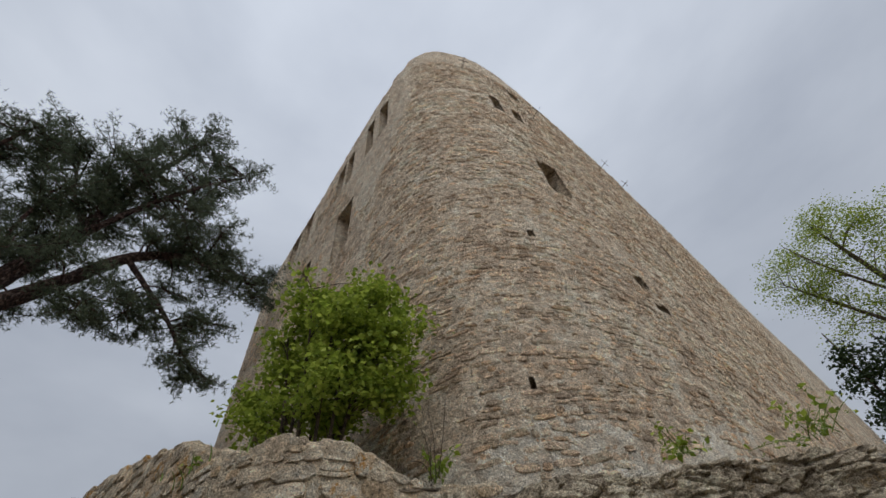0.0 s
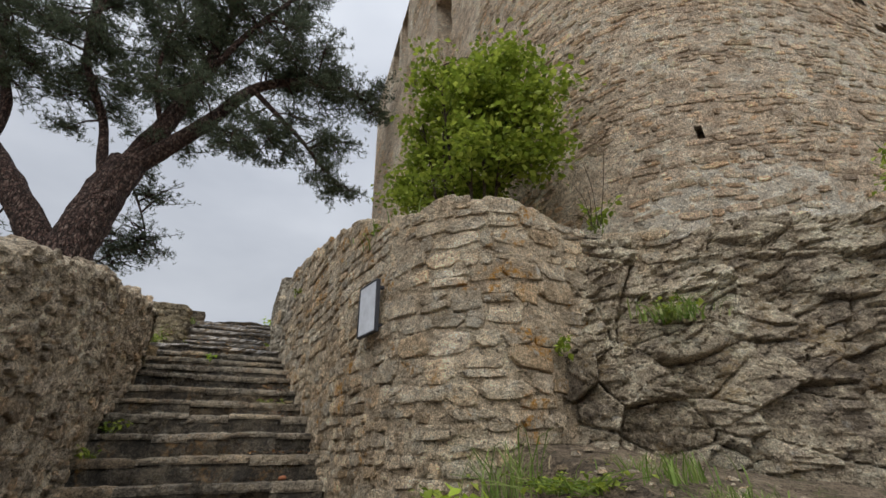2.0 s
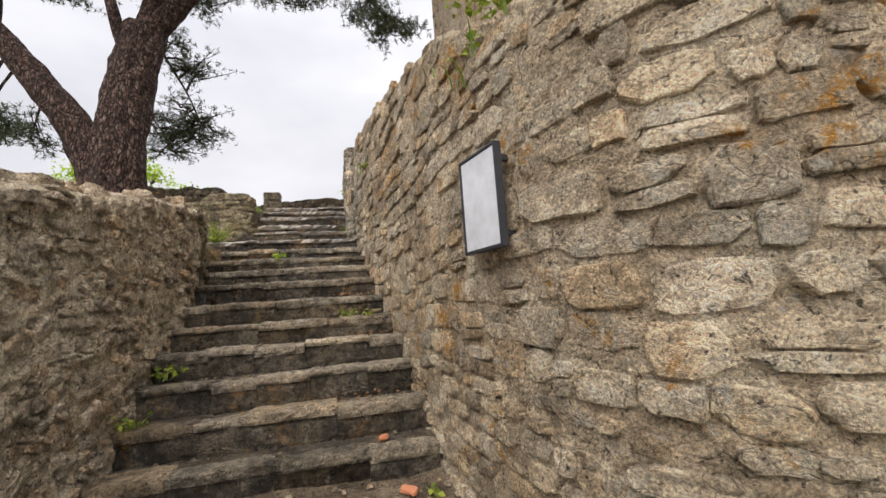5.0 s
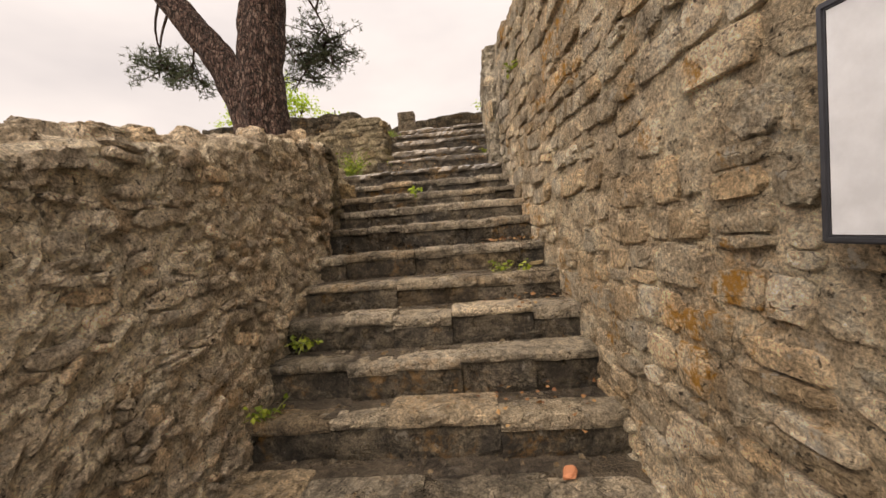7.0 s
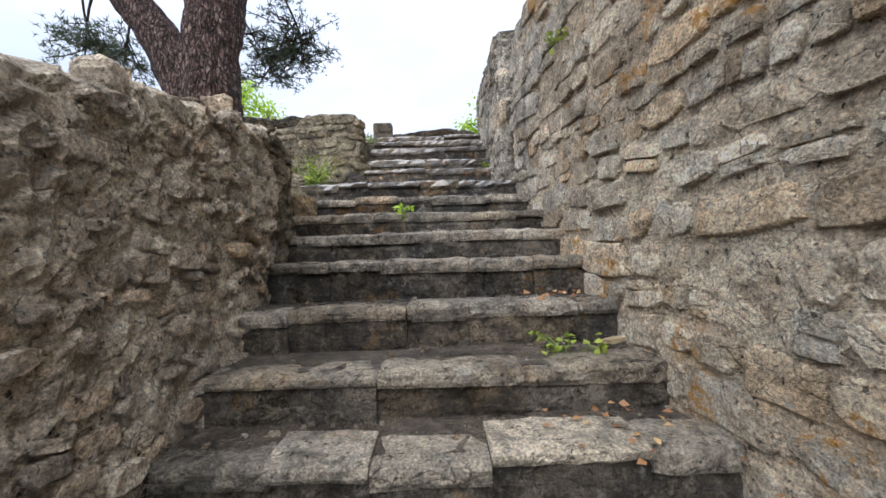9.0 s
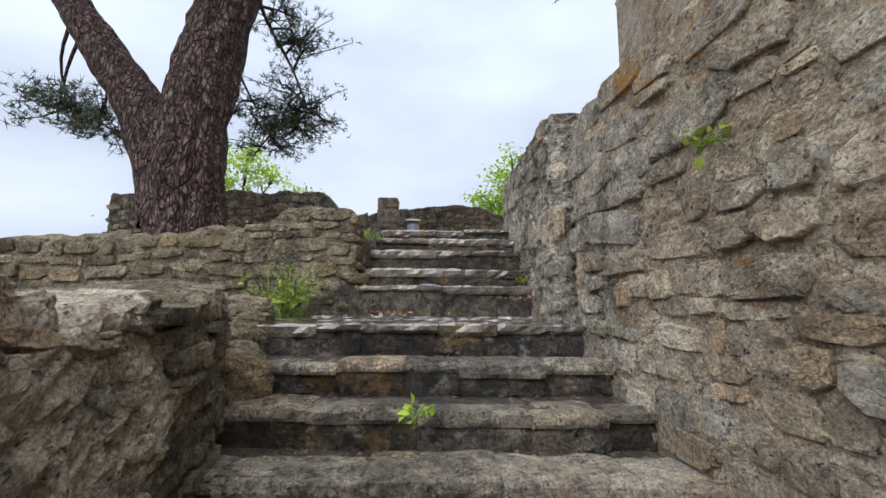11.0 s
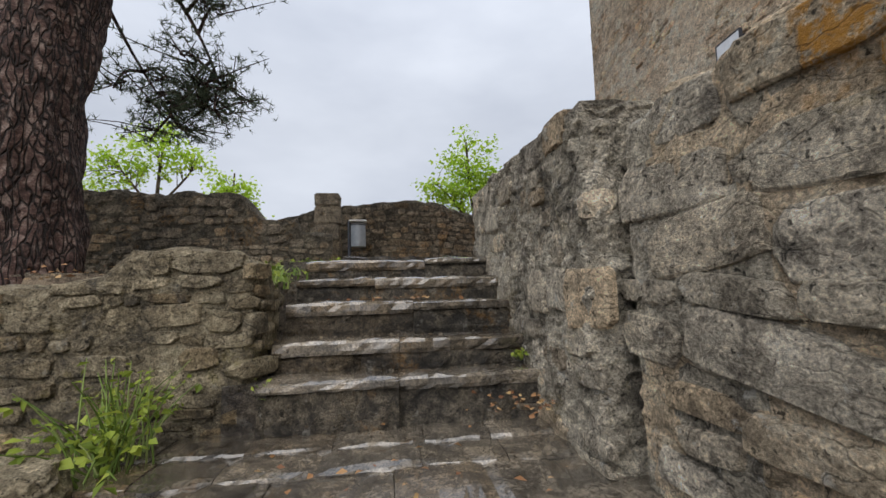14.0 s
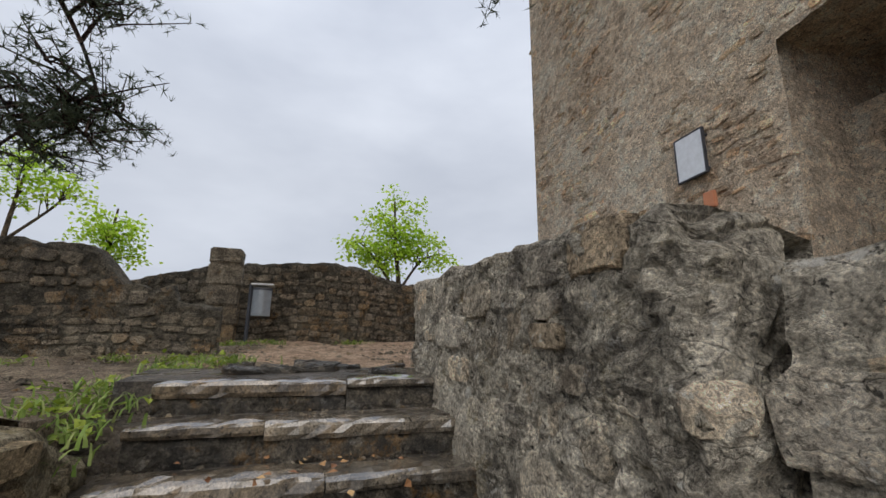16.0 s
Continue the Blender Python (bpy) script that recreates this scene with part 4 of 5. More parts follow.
def leafy(name, label, base, stems, clumps, leaf, per, spread, material, seed, category="tree", r0=0.1, flat=0.5, droop=0.3, trunk_name="trunk"):
    """A broad-leaved plant: stems as polylines, clumps of leaves with centres and radii."""
    rng, r = np.random.default_rng(seed), random.Random(seed)
    root = tagged(new(name), label, category)
    lines = []
    for pts, a, b in stems:
        v, f = [], []
        lines += limb(v, f, pts, a, b, 6, 7, 0.08)
        mesh_object(trunk_name if a >= r0 else "branch", v, f, M_TWIG, root)
    L = np.array([tuple(p) for p in lines])
    tv, tf, cs = [], [], []
    for c, rad, k in clumps:
        for _ in range(k):
            d = rng.normal(size=3)
            d *= rng.uniform(0.2, 1.0) ** 0.45 / np.linalg.norm(d)
            p = np.array(c) + d * np.array(rad)
            src = Vector(L[int(np.argmin(np.linalg.norm(L - p + np.array([0, 0, 0.4 * spread]), axis=1)))])
            limb(tv, tf, [src, src.lerp(Vector(p), 0.55) + Vector((0, 0, 0.1 * spread)), Vector(p)], 0.016 * spread, 0.005 * spread, 3, 4)
            cs.append(p + rng.normal(size=(per, 3)) * np.array([0.22, 0.22, 0.13]) * spread)
    tagged(mesh_object("twigwork", tv, tf, M_TWIG, root), kind="stuff")
    v, f = leaves_mesh(np.concatenate(cs), leaf, rng, flat, droop)
    tagged(mesh_object("crown", v.tolist(), f.tolist(), material, root), kind="stuff")
    return root


B = Vector((-4.1, 1.95, 3.45))
stems = []
rb = random.Random(3)
for k in range(11):
    a = k / 11 * 6.28
    tip = B + Vector((1.15 * math.cos(a) * rb.uniform(0.4, 1), 0.6 * math.sin(a) * rb.uniform(0.3, 1), rb.uniform(1.2, 2.4)))
    foot = B + Vector((0.4 * math.cos(a), 0.2 * math.sin(a), -0.1))
    stems.append(([foot, foot.lerp(tip, 0.5) + Vector((0, 0, 0.25)), tip], 0.022, 0.008))
shoots = [(line[-1] - Vector((0, 0, 0.12)), (0.26, 0.22, 0.32), 7) for line, _, _ in stems]
shoots += [(Vector((rb.uniform(-5.1, -3.0), rb.uniform(1.65, 2.3), rb.uniform(4.0, 5.5))), (0.3, 0.22, 0.22), 5) for _ in range(12)]
leafy("bush", "dense bright green shrub growing on the wall top", B, stems, shoots + [((-4.25, 1.9, 4.2), (0.95, 0.6, 0.7), 34), ((-3.75, 2.1, 5.1), (0.6, 0.45, 0.75), 26), ((-4.75, 1.75, 4.6), (0.5, 0.45, 0.5), 10), ((-3.55, 2.2, 5.8), (0.25, 0.22, 0.4), 7), ((-3.2, 2.25, 4.4), (0.4, 0.3, 0.4), 10), ((-3.3, 2.3, 5.15), (0.35, 0.25, 0.45), 10), ((-2.95, 2.35, 4.75), (0.3, 0.22, 0.25), 6)],
      0.078, 66, 0.5, M_BUSH, 21, "bush", 1.0)
leafy("small_tree", "young tree with fresh lime-green spring leaves", None, [([(-24, 3.2, -1.0), (-24, 3.2, 6.0), (-24, 3.0, 8.0), (-24, 2.9, 10)], 0.14, 0.03), ([(-24, 3.2, 6.2), (-24, 2.2, 7.6), (-24, 1.4, 8.4)], 0.06, 0.02), ([(-24, 3.2, 6.4), (-24, 4.0, 7.6), (-24, 4.8, 8.0)], 0.06, 0.02)],
      [((-24, 2.95, 9.0), (1.0, 1.1, 1.4), 30), ((-24, 1.9, 7.9), (0.8, 1.0, 0.6), 14), ((-24, 4.2, 8.0), (0.8, 1.0, 0.6), 16), ((-24, 2.9, 7.6), (1.0, 1.2, 0.7), 12)], 0.17, 48, 1.2, M_FRESH, 22)
leafy("small_tree", "light green birch-like tree behind the wall", None, [([(-26, -10.0, -1.0), (-26, -10.0, 7.0), (-26, -9.8, 10.4)], 0.15, 0.03), ([(-26, -10, 7.4), (-26, -11.2, 9.0), (-26, -11.8, 9.8)], 0.06, 0.02), ([(-26, -10, 7.6), (-26, -8.8, 9.0), (-26, -8.4, 9.8)], 0.06, 0.02)],
      [((-26, -10.0, 10.0), (1.2, 1.5, 1.3), 24), ((-26, -11.3, 9.4), (0.9, 1.1, 0.8), 14), ((-26, -8.8, 9.4), (0.9, 0.9, 0.7), 10), ((-26, -12.6, 8.8), (1.0, 1.0, 0.8), 10)], 0.17, 46, 1.3, M_FRESH, 23)
leafy("small_tree", "small bright green tree top beyond the wall", None, [([(-24, -6.3, -1.0), (-24, -6.3, 6.0), (-24, -6.2, 8.6)], 0.1, 0.03)],
      [((-24, -6.3, 8.0), (0.8, 0.8, 0.8), 18), ((-24, -5.8, 7.3), (0.7, 0.8, 0.5), 10)], 0.16, 44, 1.1, M_FRESH, 24)
leafy("tall_tree", "tall tree with thin light green spring foliage", None, [([(4.5, 24, 0.0), (4.5, 24, 7.0), (4.2, 24, 13.0), (4.0, 24, 17.5)], 0.28, 0.05), ([(4.4, 24, 9.0), (2.4, 24, 13.0), (1.2, 24, 15.5)], 0.12, 0.03), ([(4.4, 24, 10), (6.4, 24, 13.5), (7.4, 24, 16.5)], 0.12, 0.03), ([(4.3, 24, 12), (3.0, 23.6, 15), (2.4, 23.4, 17)], 0.08, 0.02)],
      [((4.3, 24, 16.2), (2.2, 1.8, 1.9), 34), ((1.9, 24, 15.2), (1.4, 1.4, 1.8), 26), ((6.8, 24, 15.4), (1.8, 1.5, 2.0), 26), ((2.6, 24, 12.6), (1.6, 1.2, 1.2), 14), ((5.0, 24, 13.2), (2.0, 1.5, 1.2), 14)], 0.1, 190, 1.7, M_BUSH, 25)
for k, (x, y, h) in enumerate(((0.9, 27, 14.0), (2.4, 27, 13.0), (4.2, 26, 12.0), (7.5, 24, 11.0))):
    leafy("dark_tree", "dark evergreen tree beside the rock", None, [([(x, y, 0), (x, y, h * 0.5), (x, y, h)], 0.16, 0.03)],
          [((x, y, h * 0.55), (1.5, 1.5, h * 0.24), 60), ((x, y, h * 0.82), (0.8, 0.8, h * 0.16), 26)], 0.2, 60, 1.5, M_DARKLEAF, 30 + k)


def grass_tuft(name, label, at, n, height, lean, material, seed, category="grass", width=0.008, spread=0.12):
    """Arching blades from one foot."""
    r = random.Random(seed)
    v, f = [], []
    for _ in range(n):
        a = r.uniform(0, 6.28)
        foot = Vector(at) + Vector((r.gauss(0, spread), r.gauss(0, spread), -0.03))
        h, out = height * r.uniform(0.5, 1.1), height * lean * r.uniform(0.3, 1.1)
        d, s = Vector((math.cos(a), math.sin(a), 0)), Vector((-math.sin(a), math.cos(a), 0)) * width * r.uniform(0.6, 1.2)
        k = len(v)
        for t in (0, 0.35, 0.7):
            c = foot + d * out * t * t + Vector((0, 0, h * (t - 0.3 * t * t * lean)))
            v += [c - s * (1 - 0.6 * t), c + s * (1 - 0.6 * t)]
        v.append(foot + d * out + Vector((0, 0, h * (1 - 0.45 * lean))))
        f += [(k, k + 1, k + 3, k + 2), (k + 2, k + 3, k + 5, k + 4), (k + 4, k + 5, k + 6)]
    return tagged(mesh_object(name, v, f, material), label, category, kind="stuff" if n > 60 else "")


def herb(name, label, at, n, size, spread, height, material, seed, category="plant"):
    """A low herb: thin stalks that carry pointed leaves."""
    rng, r = np.random.default_rng(seed), random.Random(seed)
    root = tagged(new(name), label, category)
    root.location = at
    tv, tf, cs = [], [], []
    for _ in range(max(3, n // 5)):
        foot = Vector((r.gauss(0, spread * 0.3), r.gauss(0, spread * 0.3), -0.05))
        tip = foot + Vector((r.gauss(0, spread), r.gauss(0, spread), height * r.uniform(0.5, 1.1)))
        limb(tv, tf, [foot, foot.lerp(tip, 0.5) + Vector((0, 0, height * 0.12)), tip], 0.005, 0.002, 3, 4)
        for _ in range(5):
            cs.append(np.array(tuple(foot.lerp(tip, r.uniform(0.4, 1.0)))) + rng.normal(size=3) * size * 0.4)
    tagged(mesh_object("stalk", tv, tf, M_GRASS, root), kind="stuff")
    v, f = leaves_mesh(np.array(cs), size, rng, 0.6, 0.1)
    mesh_object("leaves", v.tolist(), f.tolist(), material, root)
    return root


GT = "tuft of long green grass at the foot of the wall"
grass_tuft("grass_tuft", GT, (-2.82, 1.42, ground_z(-2.82, 1.42) + 0.02), 70, 0.55, 0.8, M_GRASS, 1, width=0.005, spread=0.1)
grass_tuft("grass_tuft", "tuft of fresh grass below the rock", (-2.25, 1.98, ground_z(-2.25, 1.98) + 0.02), 130, 0.2, 0.7, M_GRASS, 2, width=0.005, spread=0.12)
grass_tuft("grass_tuft", "tuft of fresh grass below the rock", (-1.95, 1.95, ground_z(-1.95, 1.95) + 0.02), 110, 0.12, 0.7, M_GRASS, 3, width=0.004, spread=0.12)
grass_tuft("grass_tuft", "green grass on a rock ledge", (-2.45, 2.7, 2.28), 110, 0.2, 1.0, M_GRASS, 5, spread=0.12)
grass_tuft("grass_tuft", "wispy grass along the wall top", (-8.75, 1.15, 4.62), 90, 0.16, 0.8, M_DRY, 6, width=0.005, spread=0.14)
grass_tuft("grass_tuft", "wispy grass along the wall top", (-8.5, 1.4, 4.66), 90, 0.18, 0.8, M_GRASS, 7, width=0.005, spread=0.18)
grass_tuft("grass_tuft", "grass under the shrub on the wall", (-4.0, 1.7, 3.36), 200, 0.22, 0.7, M_GRASS, 8, spread=0.35)
grass_tuft("grass_tuft", "grass under the shrub on the wall", (-4.5, 1.55, 3.4), 160, 0.2, 0.7, M_DRY, 9, spread=0.3)
for k, (x, y, z) in enumerate(((-10.6, -1.32, 4.1), (-10.9, -1.35, 4.16), (-11.3, -1.3, 4.2), (-11.9, -1.2, 4.26), (-13.2, -1.9, 4.27), (-13.1, -1.4, 4.28), (-12.8, -2.6, 4.25), (-15.6, -1.3, 4.42), (-15.8, -0.8, 4.44), (-10.2, -1.35, 4.05), (-12.4, -0.9, 4.3), (-16.3, 0.6, 4.45))):
    grass_tuft("grass_tuft", "short grass on the terrace edge", (x, y, z), 90, 0.13, 0.8, M_GRASS, 40 + k, spread=0.14)
    herb("ground_herb", "low green herbs on the terrace edge", (x + 0.1, y - 0.05, z), 45, 0.05, 0.13, 0.1, M_BUSH, 60 + k)
for k, (x, y, z, n, s, sp, h, m) in enumerate((
        (-3.12, 1.22, ground_z(-3.12, 1.22) + 0.06, 40, 0.08, 0.12, 0.18, M_BUSH), (-2.9, 1.22, ground_z(-2.9, 1.22) + 0.05, 34, 0.12, 0.1, 0.24, M_FRESH), (-2.6, 1.55, ground_z(-2.6, 1.55) + 0.02, 160, 0.035, 0.2, 0.1, M_BUSH), (-2.4, 1.6, ground_z(-2.4, 1.6) + 0.02, 160, 0.035, 0.2, 0.1, M_BUSH),
        (-2.95, 2.05, 2.12, 30, 0.06, 0.07, 0.08, M_BUSH), (-2.5, 2.75, 2.32, 70, 0.045, 0.12, 0.08, M_BUSH), (-4.8, 0.78, 1.02, 40, 0.05, 0.08, 0.1, M_BUSH), (-6.75, 0.35, 2.12, 40, 0.035, 0.06, 0.07, M_BUSH),
        (-6.75, 0.55, 2.12, 16, 0.05, 0.04, 0.06, M_BUSH), (-6.05, -1.1, 1.75, 30, 0.05, 0.07, 0.1, M_BUSH), (-5.6, -1.12, 1.5, 30, 0.05, 0.08, 0.08, M_BUSH), 
        (-9.5, -1.6, 3.3, 220, 0.045, 0.22, 0.42, M_BUSH), (-9.4, -1.6, 3.3, 90, 0.06, 0.16, 0.24, M_BUSH), (-8.5, -1.55, 3.06, 50, 0.05, 0.1, 0.08, M_BUSH),
        (-9.75, -1.02, 3.45, 25, 0.045, 0.05, 0.12, M_BUSH), (-9.9, 0.42, 3.6, 20, 0.045, 0.04, 0.06, M_BUSH), (-7.9, -0.45, 2.92, 26, 0.06, 0.07, 0.06, M_FRESH), (-4.3, 1.02, 3.5, 60, 0.06, 0.14, 0.1, M_BUSH),
        (-7.55, 0.62, 4.0, 22, 0.05, 0.04, 0.04, M_BUSH), (-3.0, 2.7, 3.3, 40, 0.08, 0.14, 0.26, M_BUSH), (-8.3, -1.45, 2.9, 40, 0.05, 0.1, 0.06, M_BUSH),
        (-1.35, 4.3, 3.25, 70, 0.07, 0.2, 0.16, M_BUSH), (-0.4, 5.0, 3.2, 90, 0.08, 0.25, 0.25, M_BUSH))):
    herb("leafy_herb", "small green leafy plant rooted in the stones", (x, y, z), n, s, sp, h, m, 100 + k)

# bare twigs at the foot of the tower
v, f = [], []
for k in range(5):
    foot = Vector((-2.95 + 0.03 * k, 2.6, 3.2))
    tip = foot + Vector((rb.uniform(-0.3, 0.3), rb.uniform(-0.3, 0.1), rb.uniform(0.25, 0.6)))
    limb(v, f, [foot, foot.lerp(tip, 0.5) + Vector((0.03, 0, 0.05)), tip], 0.005, 0.002, 4, 5)
tagged(mesh_object("bare_twig", v, f, M_TWIG), "bare dark twigs sprouting beside the tower", "twigwork", kind="stuff")


# ---- signs, post, bin ----
def info_board(at, along, width, height, label, face_out=0.07):
    """A framed panel held off the wall by brackets; `along` is the plan direction of its lower edge, seen side to its left."""
    t = Vector((along[0], along[1], 0)).normalized()
    n = Vector((-t.y, t.x, 0))
    root = tagged(new("information_board"), label, "sign")
    root.matrix_world = Matrix((t, n, Vector((0, 0, 1)))).transposed().to_4x4()
    root.location = at
    part("panel", box(width - 0.02, 0.012, height - 0.02, 0, (0, face_out, height / 2)), M_PANEL, root, "blank-looking panel, pale with the sky's reflection in its colour")
    for x in (-1, 1):
        part("frame_side", box(0.016, 0.04, height, 0.004, (x * width / 2, face_out - 0.008, height / 2)), M_FRAME, root)
        for z in (0.12, 0.88):
            part("bracket", box(0.03, face_out + 0.03, 0.03, 0.004, (x * width * 0.4, face_out / 2 - 0.02, height * z)), M_FRAME, root)
    for z in (0, height):
        part("frame_rail", box(width + 0.016, 0.04, 0.016, 0.004, (0, face_out - 0.008, z)), M_FRAME, root)
    return root


info_board((-4.12, 0.97, 2.385), (-0.96, -0.2), 0.32, 0.47, "pale framed information board hung on the stair wall", 0.07)
p, t, n = TOWER.axes(29.73)
info_board((p.x, p.y, 6.2), (t.x, t.y), 0.36, 0.49, "white framed information board on the tower wall", 0.07)
q, t2, n2 = TOWER.axes(29.6)
tile = tagged(part("wall_tile", box(0.13, 0.05, 0.17, 0.008), M_BRICK), "orange clay tile set in the tower wall", "tile")
tile.matrix_world = Matrix((Vector((t2.x, t2.y, 0)), Vector((n2.x, n2.y, 0)), Vector((0, 0, 1)))).transposed().to_4x4()
tile.location = (q.x + n2.x * 0.02, q.y + n2.y * 0.02, 5.92)

post = tagged(new("stone_post"), "upright square stone gate post", "post")
r = random.Random(77)
z = 4.35
while z < 6.0:
    h = r.uniform(0.26, 0.4)
    h = min(h, 6.05 - z)
    bm = box(0.44 + r.uniform(-0.03, 0.03), 0.5 + r.uniform(-0.03, 0.03), h, 0.025, (-16.35 + r.uniform(-0.01, 0.01), -1.62 + r.uniform(-0.01, 0.01), z + h / 2))
    bmesh.ops.subdivide_edges(bm, edges=bm.edges[:], cuts=1)
    for w in bm.verts:
        w.co += Vector((1, 1, 0.4)) * 0.014 * fbm(w.co * 7, 3)
    part("block", bm, M_BACK, post)
    z += h

bin_root = tagged(new("litter_bin"), "grey metal litter bin on a post beside the gate post", "bin")


def cylinder(rad, depth, at, rad2=None, sides=24):
    bm = bmesh.new()
    bmesh.ops.create_cone(bm, cap_ends=True, segments=sides, radius1=rad, radius2=rad2 or rad, depth=depth, matrix=Matrix.Translation(at))
    return bm


part("drum", cylinder(0.15, 0.46, (-15.95, -0.98, 5.1)), M_ZINC, bin_root)
part("lid", box(0.36, 0.36, 0.03, 0.012, (-15.95, -0.98, 5.385)), M_LID, bin_root, "pale flat lid")
part("rim", cylinder(0.158, 0.03, (-15.95, -0.98, 5.31)), M_FRAME, bin_root)
part("pole", cylinder(0.03, 1.0, (-15.95, -1.16, 4.9), sides=12), M_FRAME, bin_root)

# iron rods on the tower
for u, z in ((19.6, 17.6), (17.0, 15.6), (12.6, 16.6), (11.9, 15.6)):
    p, t, n = TOWER.axes(u)
    v, f = [], []
    a = Vector((p.x - n.x * 0.1, p.y - n.y * 0.1, z))
    b = a + Vector((n.x, n.y, 0.25)) * 0.5
    tube(v, f, [a, b], [0.012, 0.01], 6)
    c = a.lerp(b, 0.7)
    tube(v, f, [c - Vector((t.x, t.y, 0)) * 0.2, c + Vector((t.x, t.y, 0.3)) * 0.2], [0.009, 0.008], 6)
    tagged(mesh_object("iron_bracket", v, f, M_RUST), "thin rusty iron bracket on the tower wall", "bracket")


# ---- loose stones and litter ----
def boulder(name, label, at, size, material, seed, category="stone", parent=None, smooth=False):
    bm = bmesh.new()
    bmesh.ops.create_icosphere(bm, subdivisions=4, radius=1)
    for w in bm.verts:
        d = w.co.copy()
        c = Vector([math.copysign(abs(x) ** 0.55, x) for x in d])
        k = 1 + 0.22 * fbm(d * 1.3 + Vector((seed * 9.1, 0, 0)), 3) + 0.07 * fbm(d * 5 + Vector((seed, 3, 0)), 3)
        w.co = Vector((c.x * size[0], c.y * size[1], c.z * size[2])) * 0.62 * k
    ob = part(name, bm, material)
    ob.location = at
    ob.rotation_euler = (0.15 * math.sin(seed * 3), 0.12 * math.cos(seed * 5), seed * 2.1)
    return tagged(ob, label, category)


r = random.Random(8)
for k in range(16):
    y = -1.72 - 0.13 * k
    boulder("loose_stone", "mossy broken stone in the tumbled wall end", (-8.42 + r.uniform(-0.12, 0.2), y - 0.1, 3.08 + r.uniform(-0.06, 0.14)), (r.uniform(0.2, 0.36), r.uniform(0.18, 0.3), r.uniform(0.12, 0.26)), M_CROSS, k)
for k in range(9):
    boulder("loose_stone", "grey stone edging the landing", (-8.3 - 0.1 * k, -1.42 - 0.05 * k + r.uniform(-0.06, 0.06), 2.92 + 0.04 * k), (r.uniform(0.18, 0.28), r.uniform(0.18, 0.3), r.uniform(0.2, 0.3)), M_CROSS, 40 + k)
for k in range(26):
    x = -3.9 - 0.125 * k
    boulder("cap_stone", "crumbling stone on the wall top", (x, -1.4 + r.uniform(-0.16, 0.1), LEFT_HEIGHT(-x) + r.uniform(-0.06, 0.01)), (r.uniform(0.08, 0.16), r.uniform(0.1, 0.18), r.uniform(0.06, 0.16)), M_LEFT, 60 + k)
boulder("cap_stone", "rounded grey block capping the wall corner", (-9.22, 0.74, 4.72), (0.3, 0.34, 0.16), M_CRUSTM, 57)
for k in range(16):
    boulder("root_stone", "flat wet stone among roots on the terrace", (-11.2 - r.uniform(0, 1.3), -0.9 + r.uniform(0, 1.3), 4.26), (r.uniform(0.12, 0.26), r.uniform(0.1, 0.22), r.uniform(0.03, 0.07)), M_STEP, 110 + k)
for k, (x, y, z, m) in enumerate(((-4.75, 0.15, 1.05, M_DRY), (-4.9, 0.6, 1.06, M_BRICK), (-5.28, 0.5, 1.27, M_BRICK), (-6.75, 0.62, 2.12, M_DRY), (-9.45, 0.3, 3.4, M_STEP), (-8.55, -2.3, 3.25, M_DRY))):
    boulder("stone_chip", "small loose stone lying on the steps", (x, y, z), (0.09, 0.05, 0.025), m, 140 + k)


def litter(name, label, spots, n, material, seed, size=0.04):
    rng = np.random.default_rng(seed)
    cs = []
    for x, y, z, s in spots:
        c = rng.normal(size=(n, 3)) * np.array([s, s, 0.004]) + np.array([x, y, z])
        cs.append(c)
    v, f = leaves_mesh(np.concatenate(cs), size, rng, 0.1, 0.0)
    return tagged(mesh_object(name, v.tolist(), f.tolist(), material), label, "leaves", kind="stuff")


litter("fallen_leaves", "brown dead leaves scattered on steps and path", [(-4.6, 0.4, 1.03, 0.35), (-9.45, 0.25, 3.42, 0.13), (-5.7, 0.4, 1.5, 0.2), (-6.3, 0.5, 1.92, 0.18), (-7.1, 0.4, 2.32, 0.2), (-10.45, -0.3, 3.94, 0.25), (-11.0, -2.4, 4.2, 0.5), (-12, -3, 4.22, 0.6), (-10.4, -2.0, 4.12, 0.4), (-8.9, -0.4, 3.3, 0.4), (-3.6, 0.3, 0.9, 0.4)], 40, M_DEAD, 9)


def pebbles(name, label, n, seed, material, place):
    """Small stones scattered over the ground, each a squashed block."""
    r = random.Random(seed)
    v, f = [], []
    for _ in range(n):
        x, y, z, s = place(r)
        k = len(v)
        for sx, sy, sz in ((-1, -1, 0), (1, -1, 0), (1, 1, 0), (-1, 1, 0), (-0.6, -0.6, 1), (0.7, -0.5, 1), (0.6, 0.7, 1), (-0.7, 0.5, 1)):
            v.append((x + s * sx * r.uniform(0.6, 1.2), y + s * sy * r.uniform(0.6, 1.2), z - 0.3 * s + s * sz * r.uniform(0.5, 1.0)))
        f += [tuple(k + q for q in face) for face in ((4, 5, 6, 7), (0, 1, 5, 4), (1, 2, 6, 5), (2, 3, 7, 6), (3, 0, 4, 7))]
    return tagged(mesh_object(name, v, f, material), label, "stones", kind="stuff")


def on_path(r):
    x, y = r.uniform(-5.1, -0.5), r.uniform(-1.1, 2.4)
    return x, y, ground_z(x, y) + 0.015, r.uniform(0.006, 0.03)


def on_terrace(r):
    x, y = r.uniform(-16, -11.1), r.uniform(-3.5, 1.5)
    return x, y, 4.2 + 0.05 * max(0, -x - 11.6), r.uniform(0.008, 0.035)


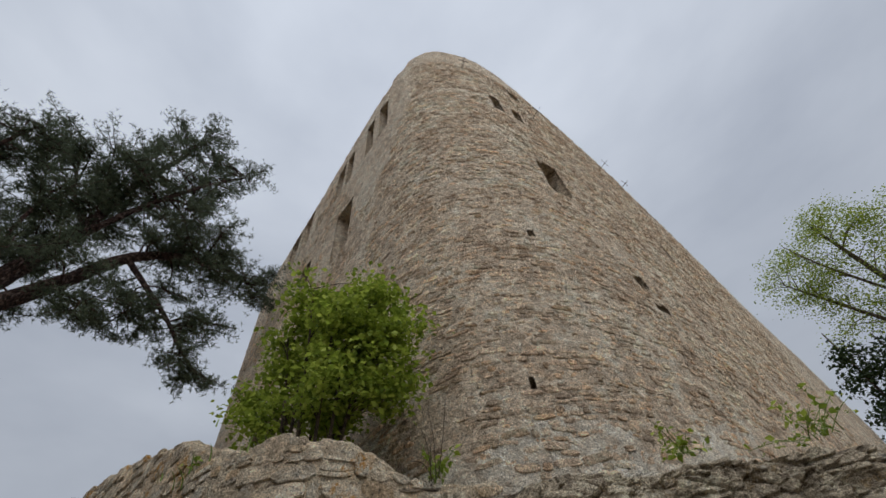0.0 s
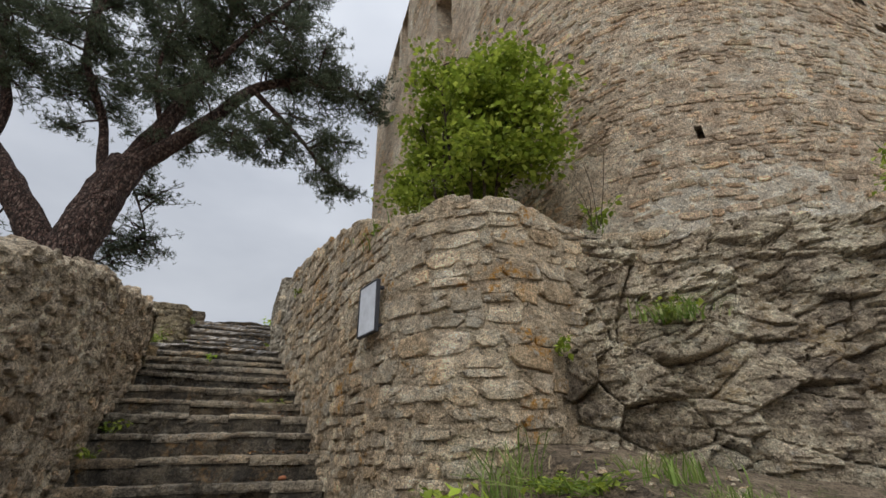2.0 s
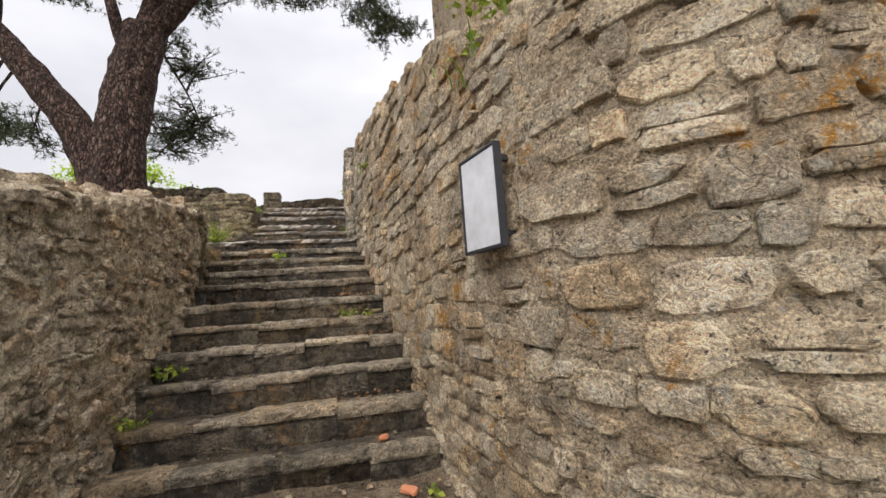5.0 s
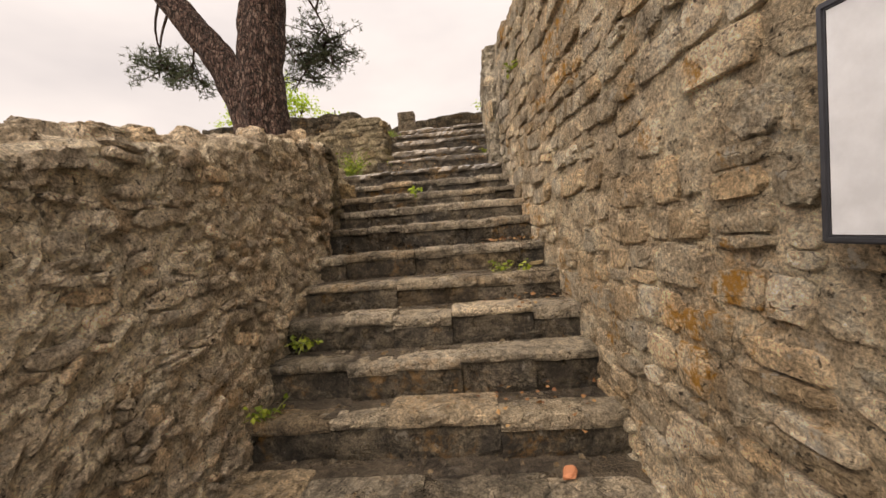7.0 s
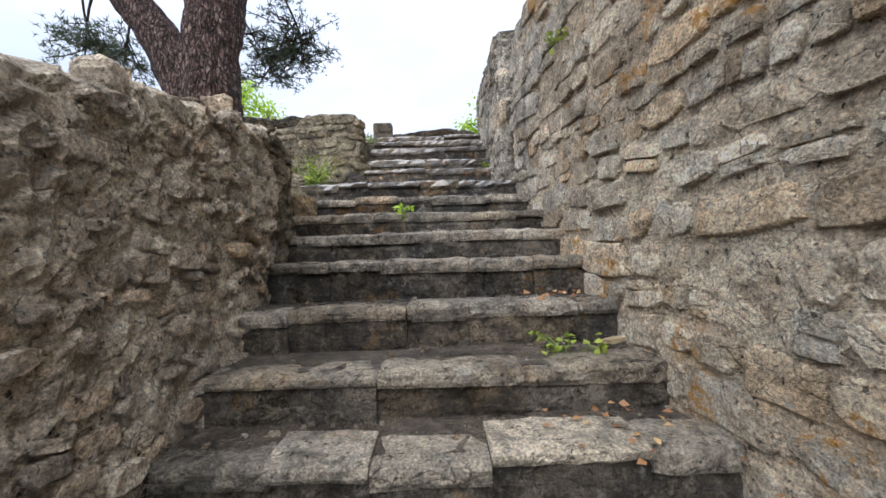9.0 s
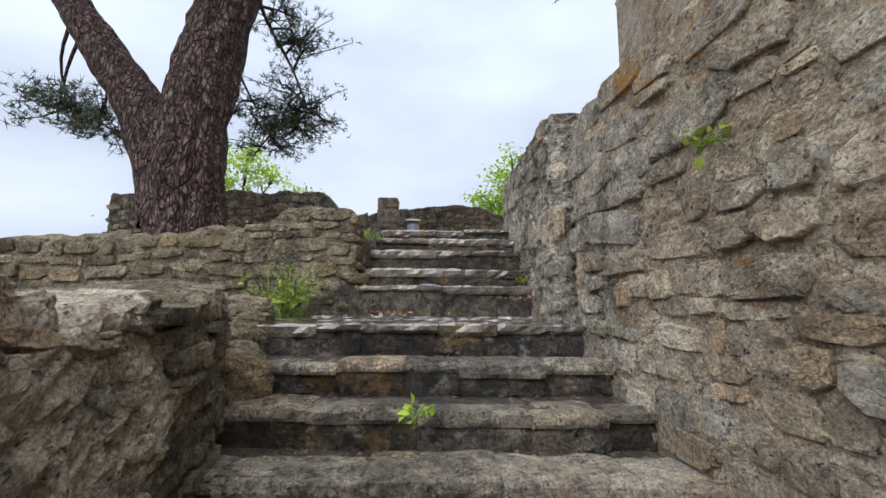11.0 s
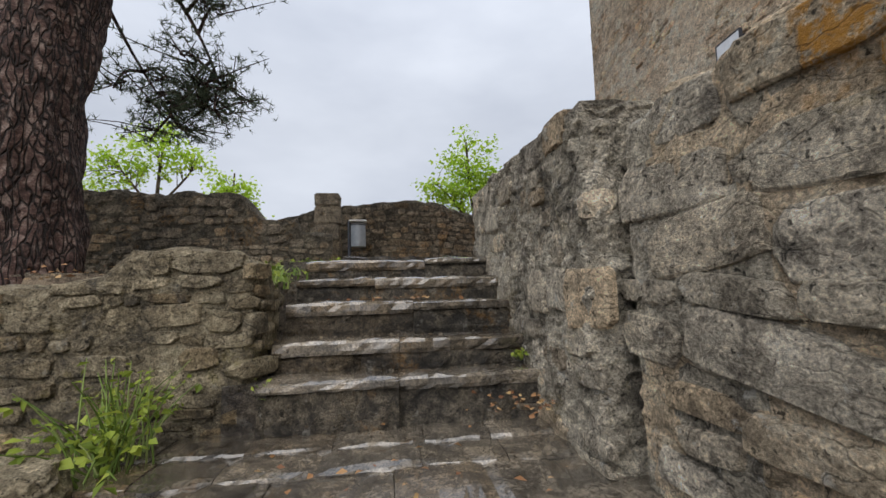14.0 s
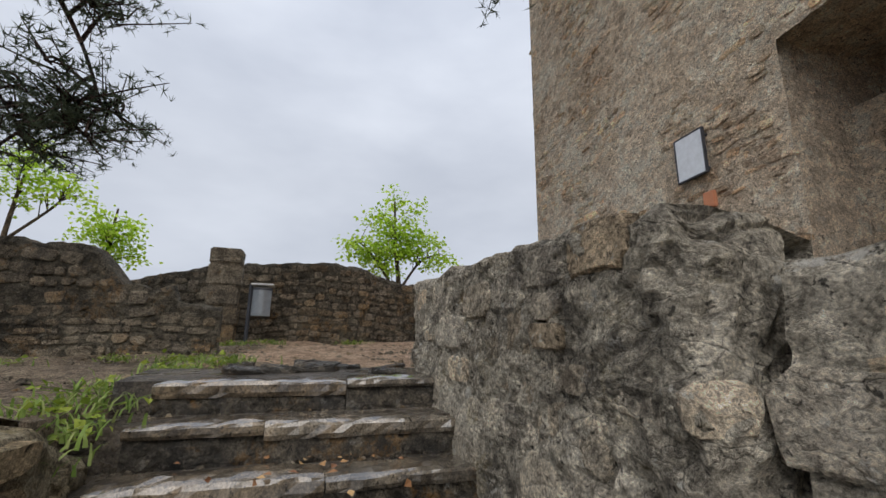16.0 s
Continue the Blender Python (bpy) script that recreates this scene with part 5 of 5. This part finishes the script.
def on_steps(r):
    i = r.randrange(len(STEPS) - 1)
    x = r.uniform(STEPS[i + 1][0] - 0.02, STEPS[i][0] - 0.16)
    return x, r.uniform(-1.1, 0.5 if x < -9.5 else 0.75), STEPS[i][1] - 0.01, r.uniform(0.004, 0.018)


pebbles("pebbles", "small pale pebbles scattered on the earth path", 700, 1, M_WALL, on_path)
pebbles("pebbles", "small brown stones scattered on the terrace", 700, 2, M_BACK, on_terrace)
pebbles("pebbles", "stone crumbs lying on the steps", 500, 3, M_BACK, on_steps)

for k, (x, y) in enumerate(((-2.6, 2.0), (-3.4, 0.98), (-4.3, 0.82), (-0.6, 2.8), (-1.0, 2.6))):
    grass_tuft("grass_tuft", "thin grass growing out of the earth slope", (x, y, ground_z(x, y)), 80, 0.11, 0.9, M_GRASS if k % 3 else M_DRY, 80 + k, width=0.004, spread=0.16)

# ---- masonry pieces of the walls ----
lay_stones(wall_right, RIGHT, RIGHT_LOW, RIGHT_TOP, M_WALL, (0.075, 0.2), (0.11, 0.42), (-0.008, 0.018), 1, (1.4, 6.2, 1.1, 4.0), skip=0.06, gap=0.012, split=0.38, limit=300, keep=lambda u, z: u < UR - 0.9 - 0.5 * math.sin(z * 5))
lay_stones(wall_right, RIGHT, RIGHT_LOW, RIGHT_TOP, M_CRUST, (0.09, 0.23), (0.14, 0.5), (-0.007, 0.016), 1, (1.4, 6.2, 1.1, 4.0), skip=0.05, gap=0.012, limit=0, umin=UR - 1.5, keep=lambda u, z: u >= UR - 0.9 - 0.5 * math.sin(z * 5))
lay_stones(wall_upper, RIGHT2, lambda u: 2.9, RIGHT2_TOP, M_CRUST, (0.12, 0.3), (0.18, 0.5), (-0.012, 0.016), 2, (0, 9, 3.0, 5.2), umin=0.3, skip=0.15, gap=0.008)
lay_stones(wall_left, LEFT, LEFT_LOW, LEFT_TOP, M_LEFT, (0.035, 0.1), (0.05, 0.2), (-0.02, 0.028), 3, (0.4, 3.6, 1.4, 3.5), skip=0.3, gap=0.004, tilt=14, keep=lambda u, z: LEFT.at(u).x > -7.45)
lay_stones(wall_left, LEFT, LEFT_LOW, LEFT_TOP, M_CROSS, (0.06, 0.14), (0.1, 0.28), (-0.01, 0.03), 33, (0, 0, 0, 0), skip=0.2, gap=0.006, tilt=9, umax=2.0, keep=lambda u, z: LEFT.at(u).x <= -7.45)
lay_stones(wall_cross, CROSS, lambda u: 2.6, CROSS_TOP, M_CROSS, (0.06, 0.14), (0.1, 0.32), (-0.002, 0.018), 4, (0.0, 4.4, 3.1, 4.4), skip=0.05, gap=0.014)
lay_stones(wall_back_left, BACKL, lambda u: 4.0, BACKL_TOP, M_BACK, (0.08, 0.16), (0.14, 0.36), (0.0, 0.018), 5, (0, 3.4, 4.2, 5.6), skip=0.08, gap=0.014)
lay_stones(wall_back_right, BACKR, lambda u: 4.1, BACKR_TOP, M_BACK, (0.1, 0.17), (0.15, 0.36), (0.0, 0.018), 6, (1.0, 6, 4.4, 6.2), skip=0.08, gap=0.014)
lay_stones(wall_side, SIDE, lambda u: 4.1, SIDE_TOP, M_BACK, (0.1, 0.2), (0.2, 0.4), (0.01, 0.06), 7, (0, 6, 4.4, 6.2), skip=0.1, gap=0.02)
lay_stones(wall_tower, TOWER, TOWER_LOW, TOWER_TOP, M_TOWER, (0.045, 0.11), (0.08, 0.3), (-0.01, 0.009), 8, (18.6, 22.4, 3.2, 5.2), holes=HOLES, skip=0.2, gap=0.012, tilt=5, umin=7.0, keep=lambda u, z: (z < 14 + 3 * math.sin(u) or (u < 21.5 and z < 18)) and fbm(Vector((u * 0.9, z * 1.1, 4)), 3) < (0.45 if u < 22.5 else 0.0) + 0.9 * min(max(z - 3.9, -1.4), 0) * (13 < u < 22.5))
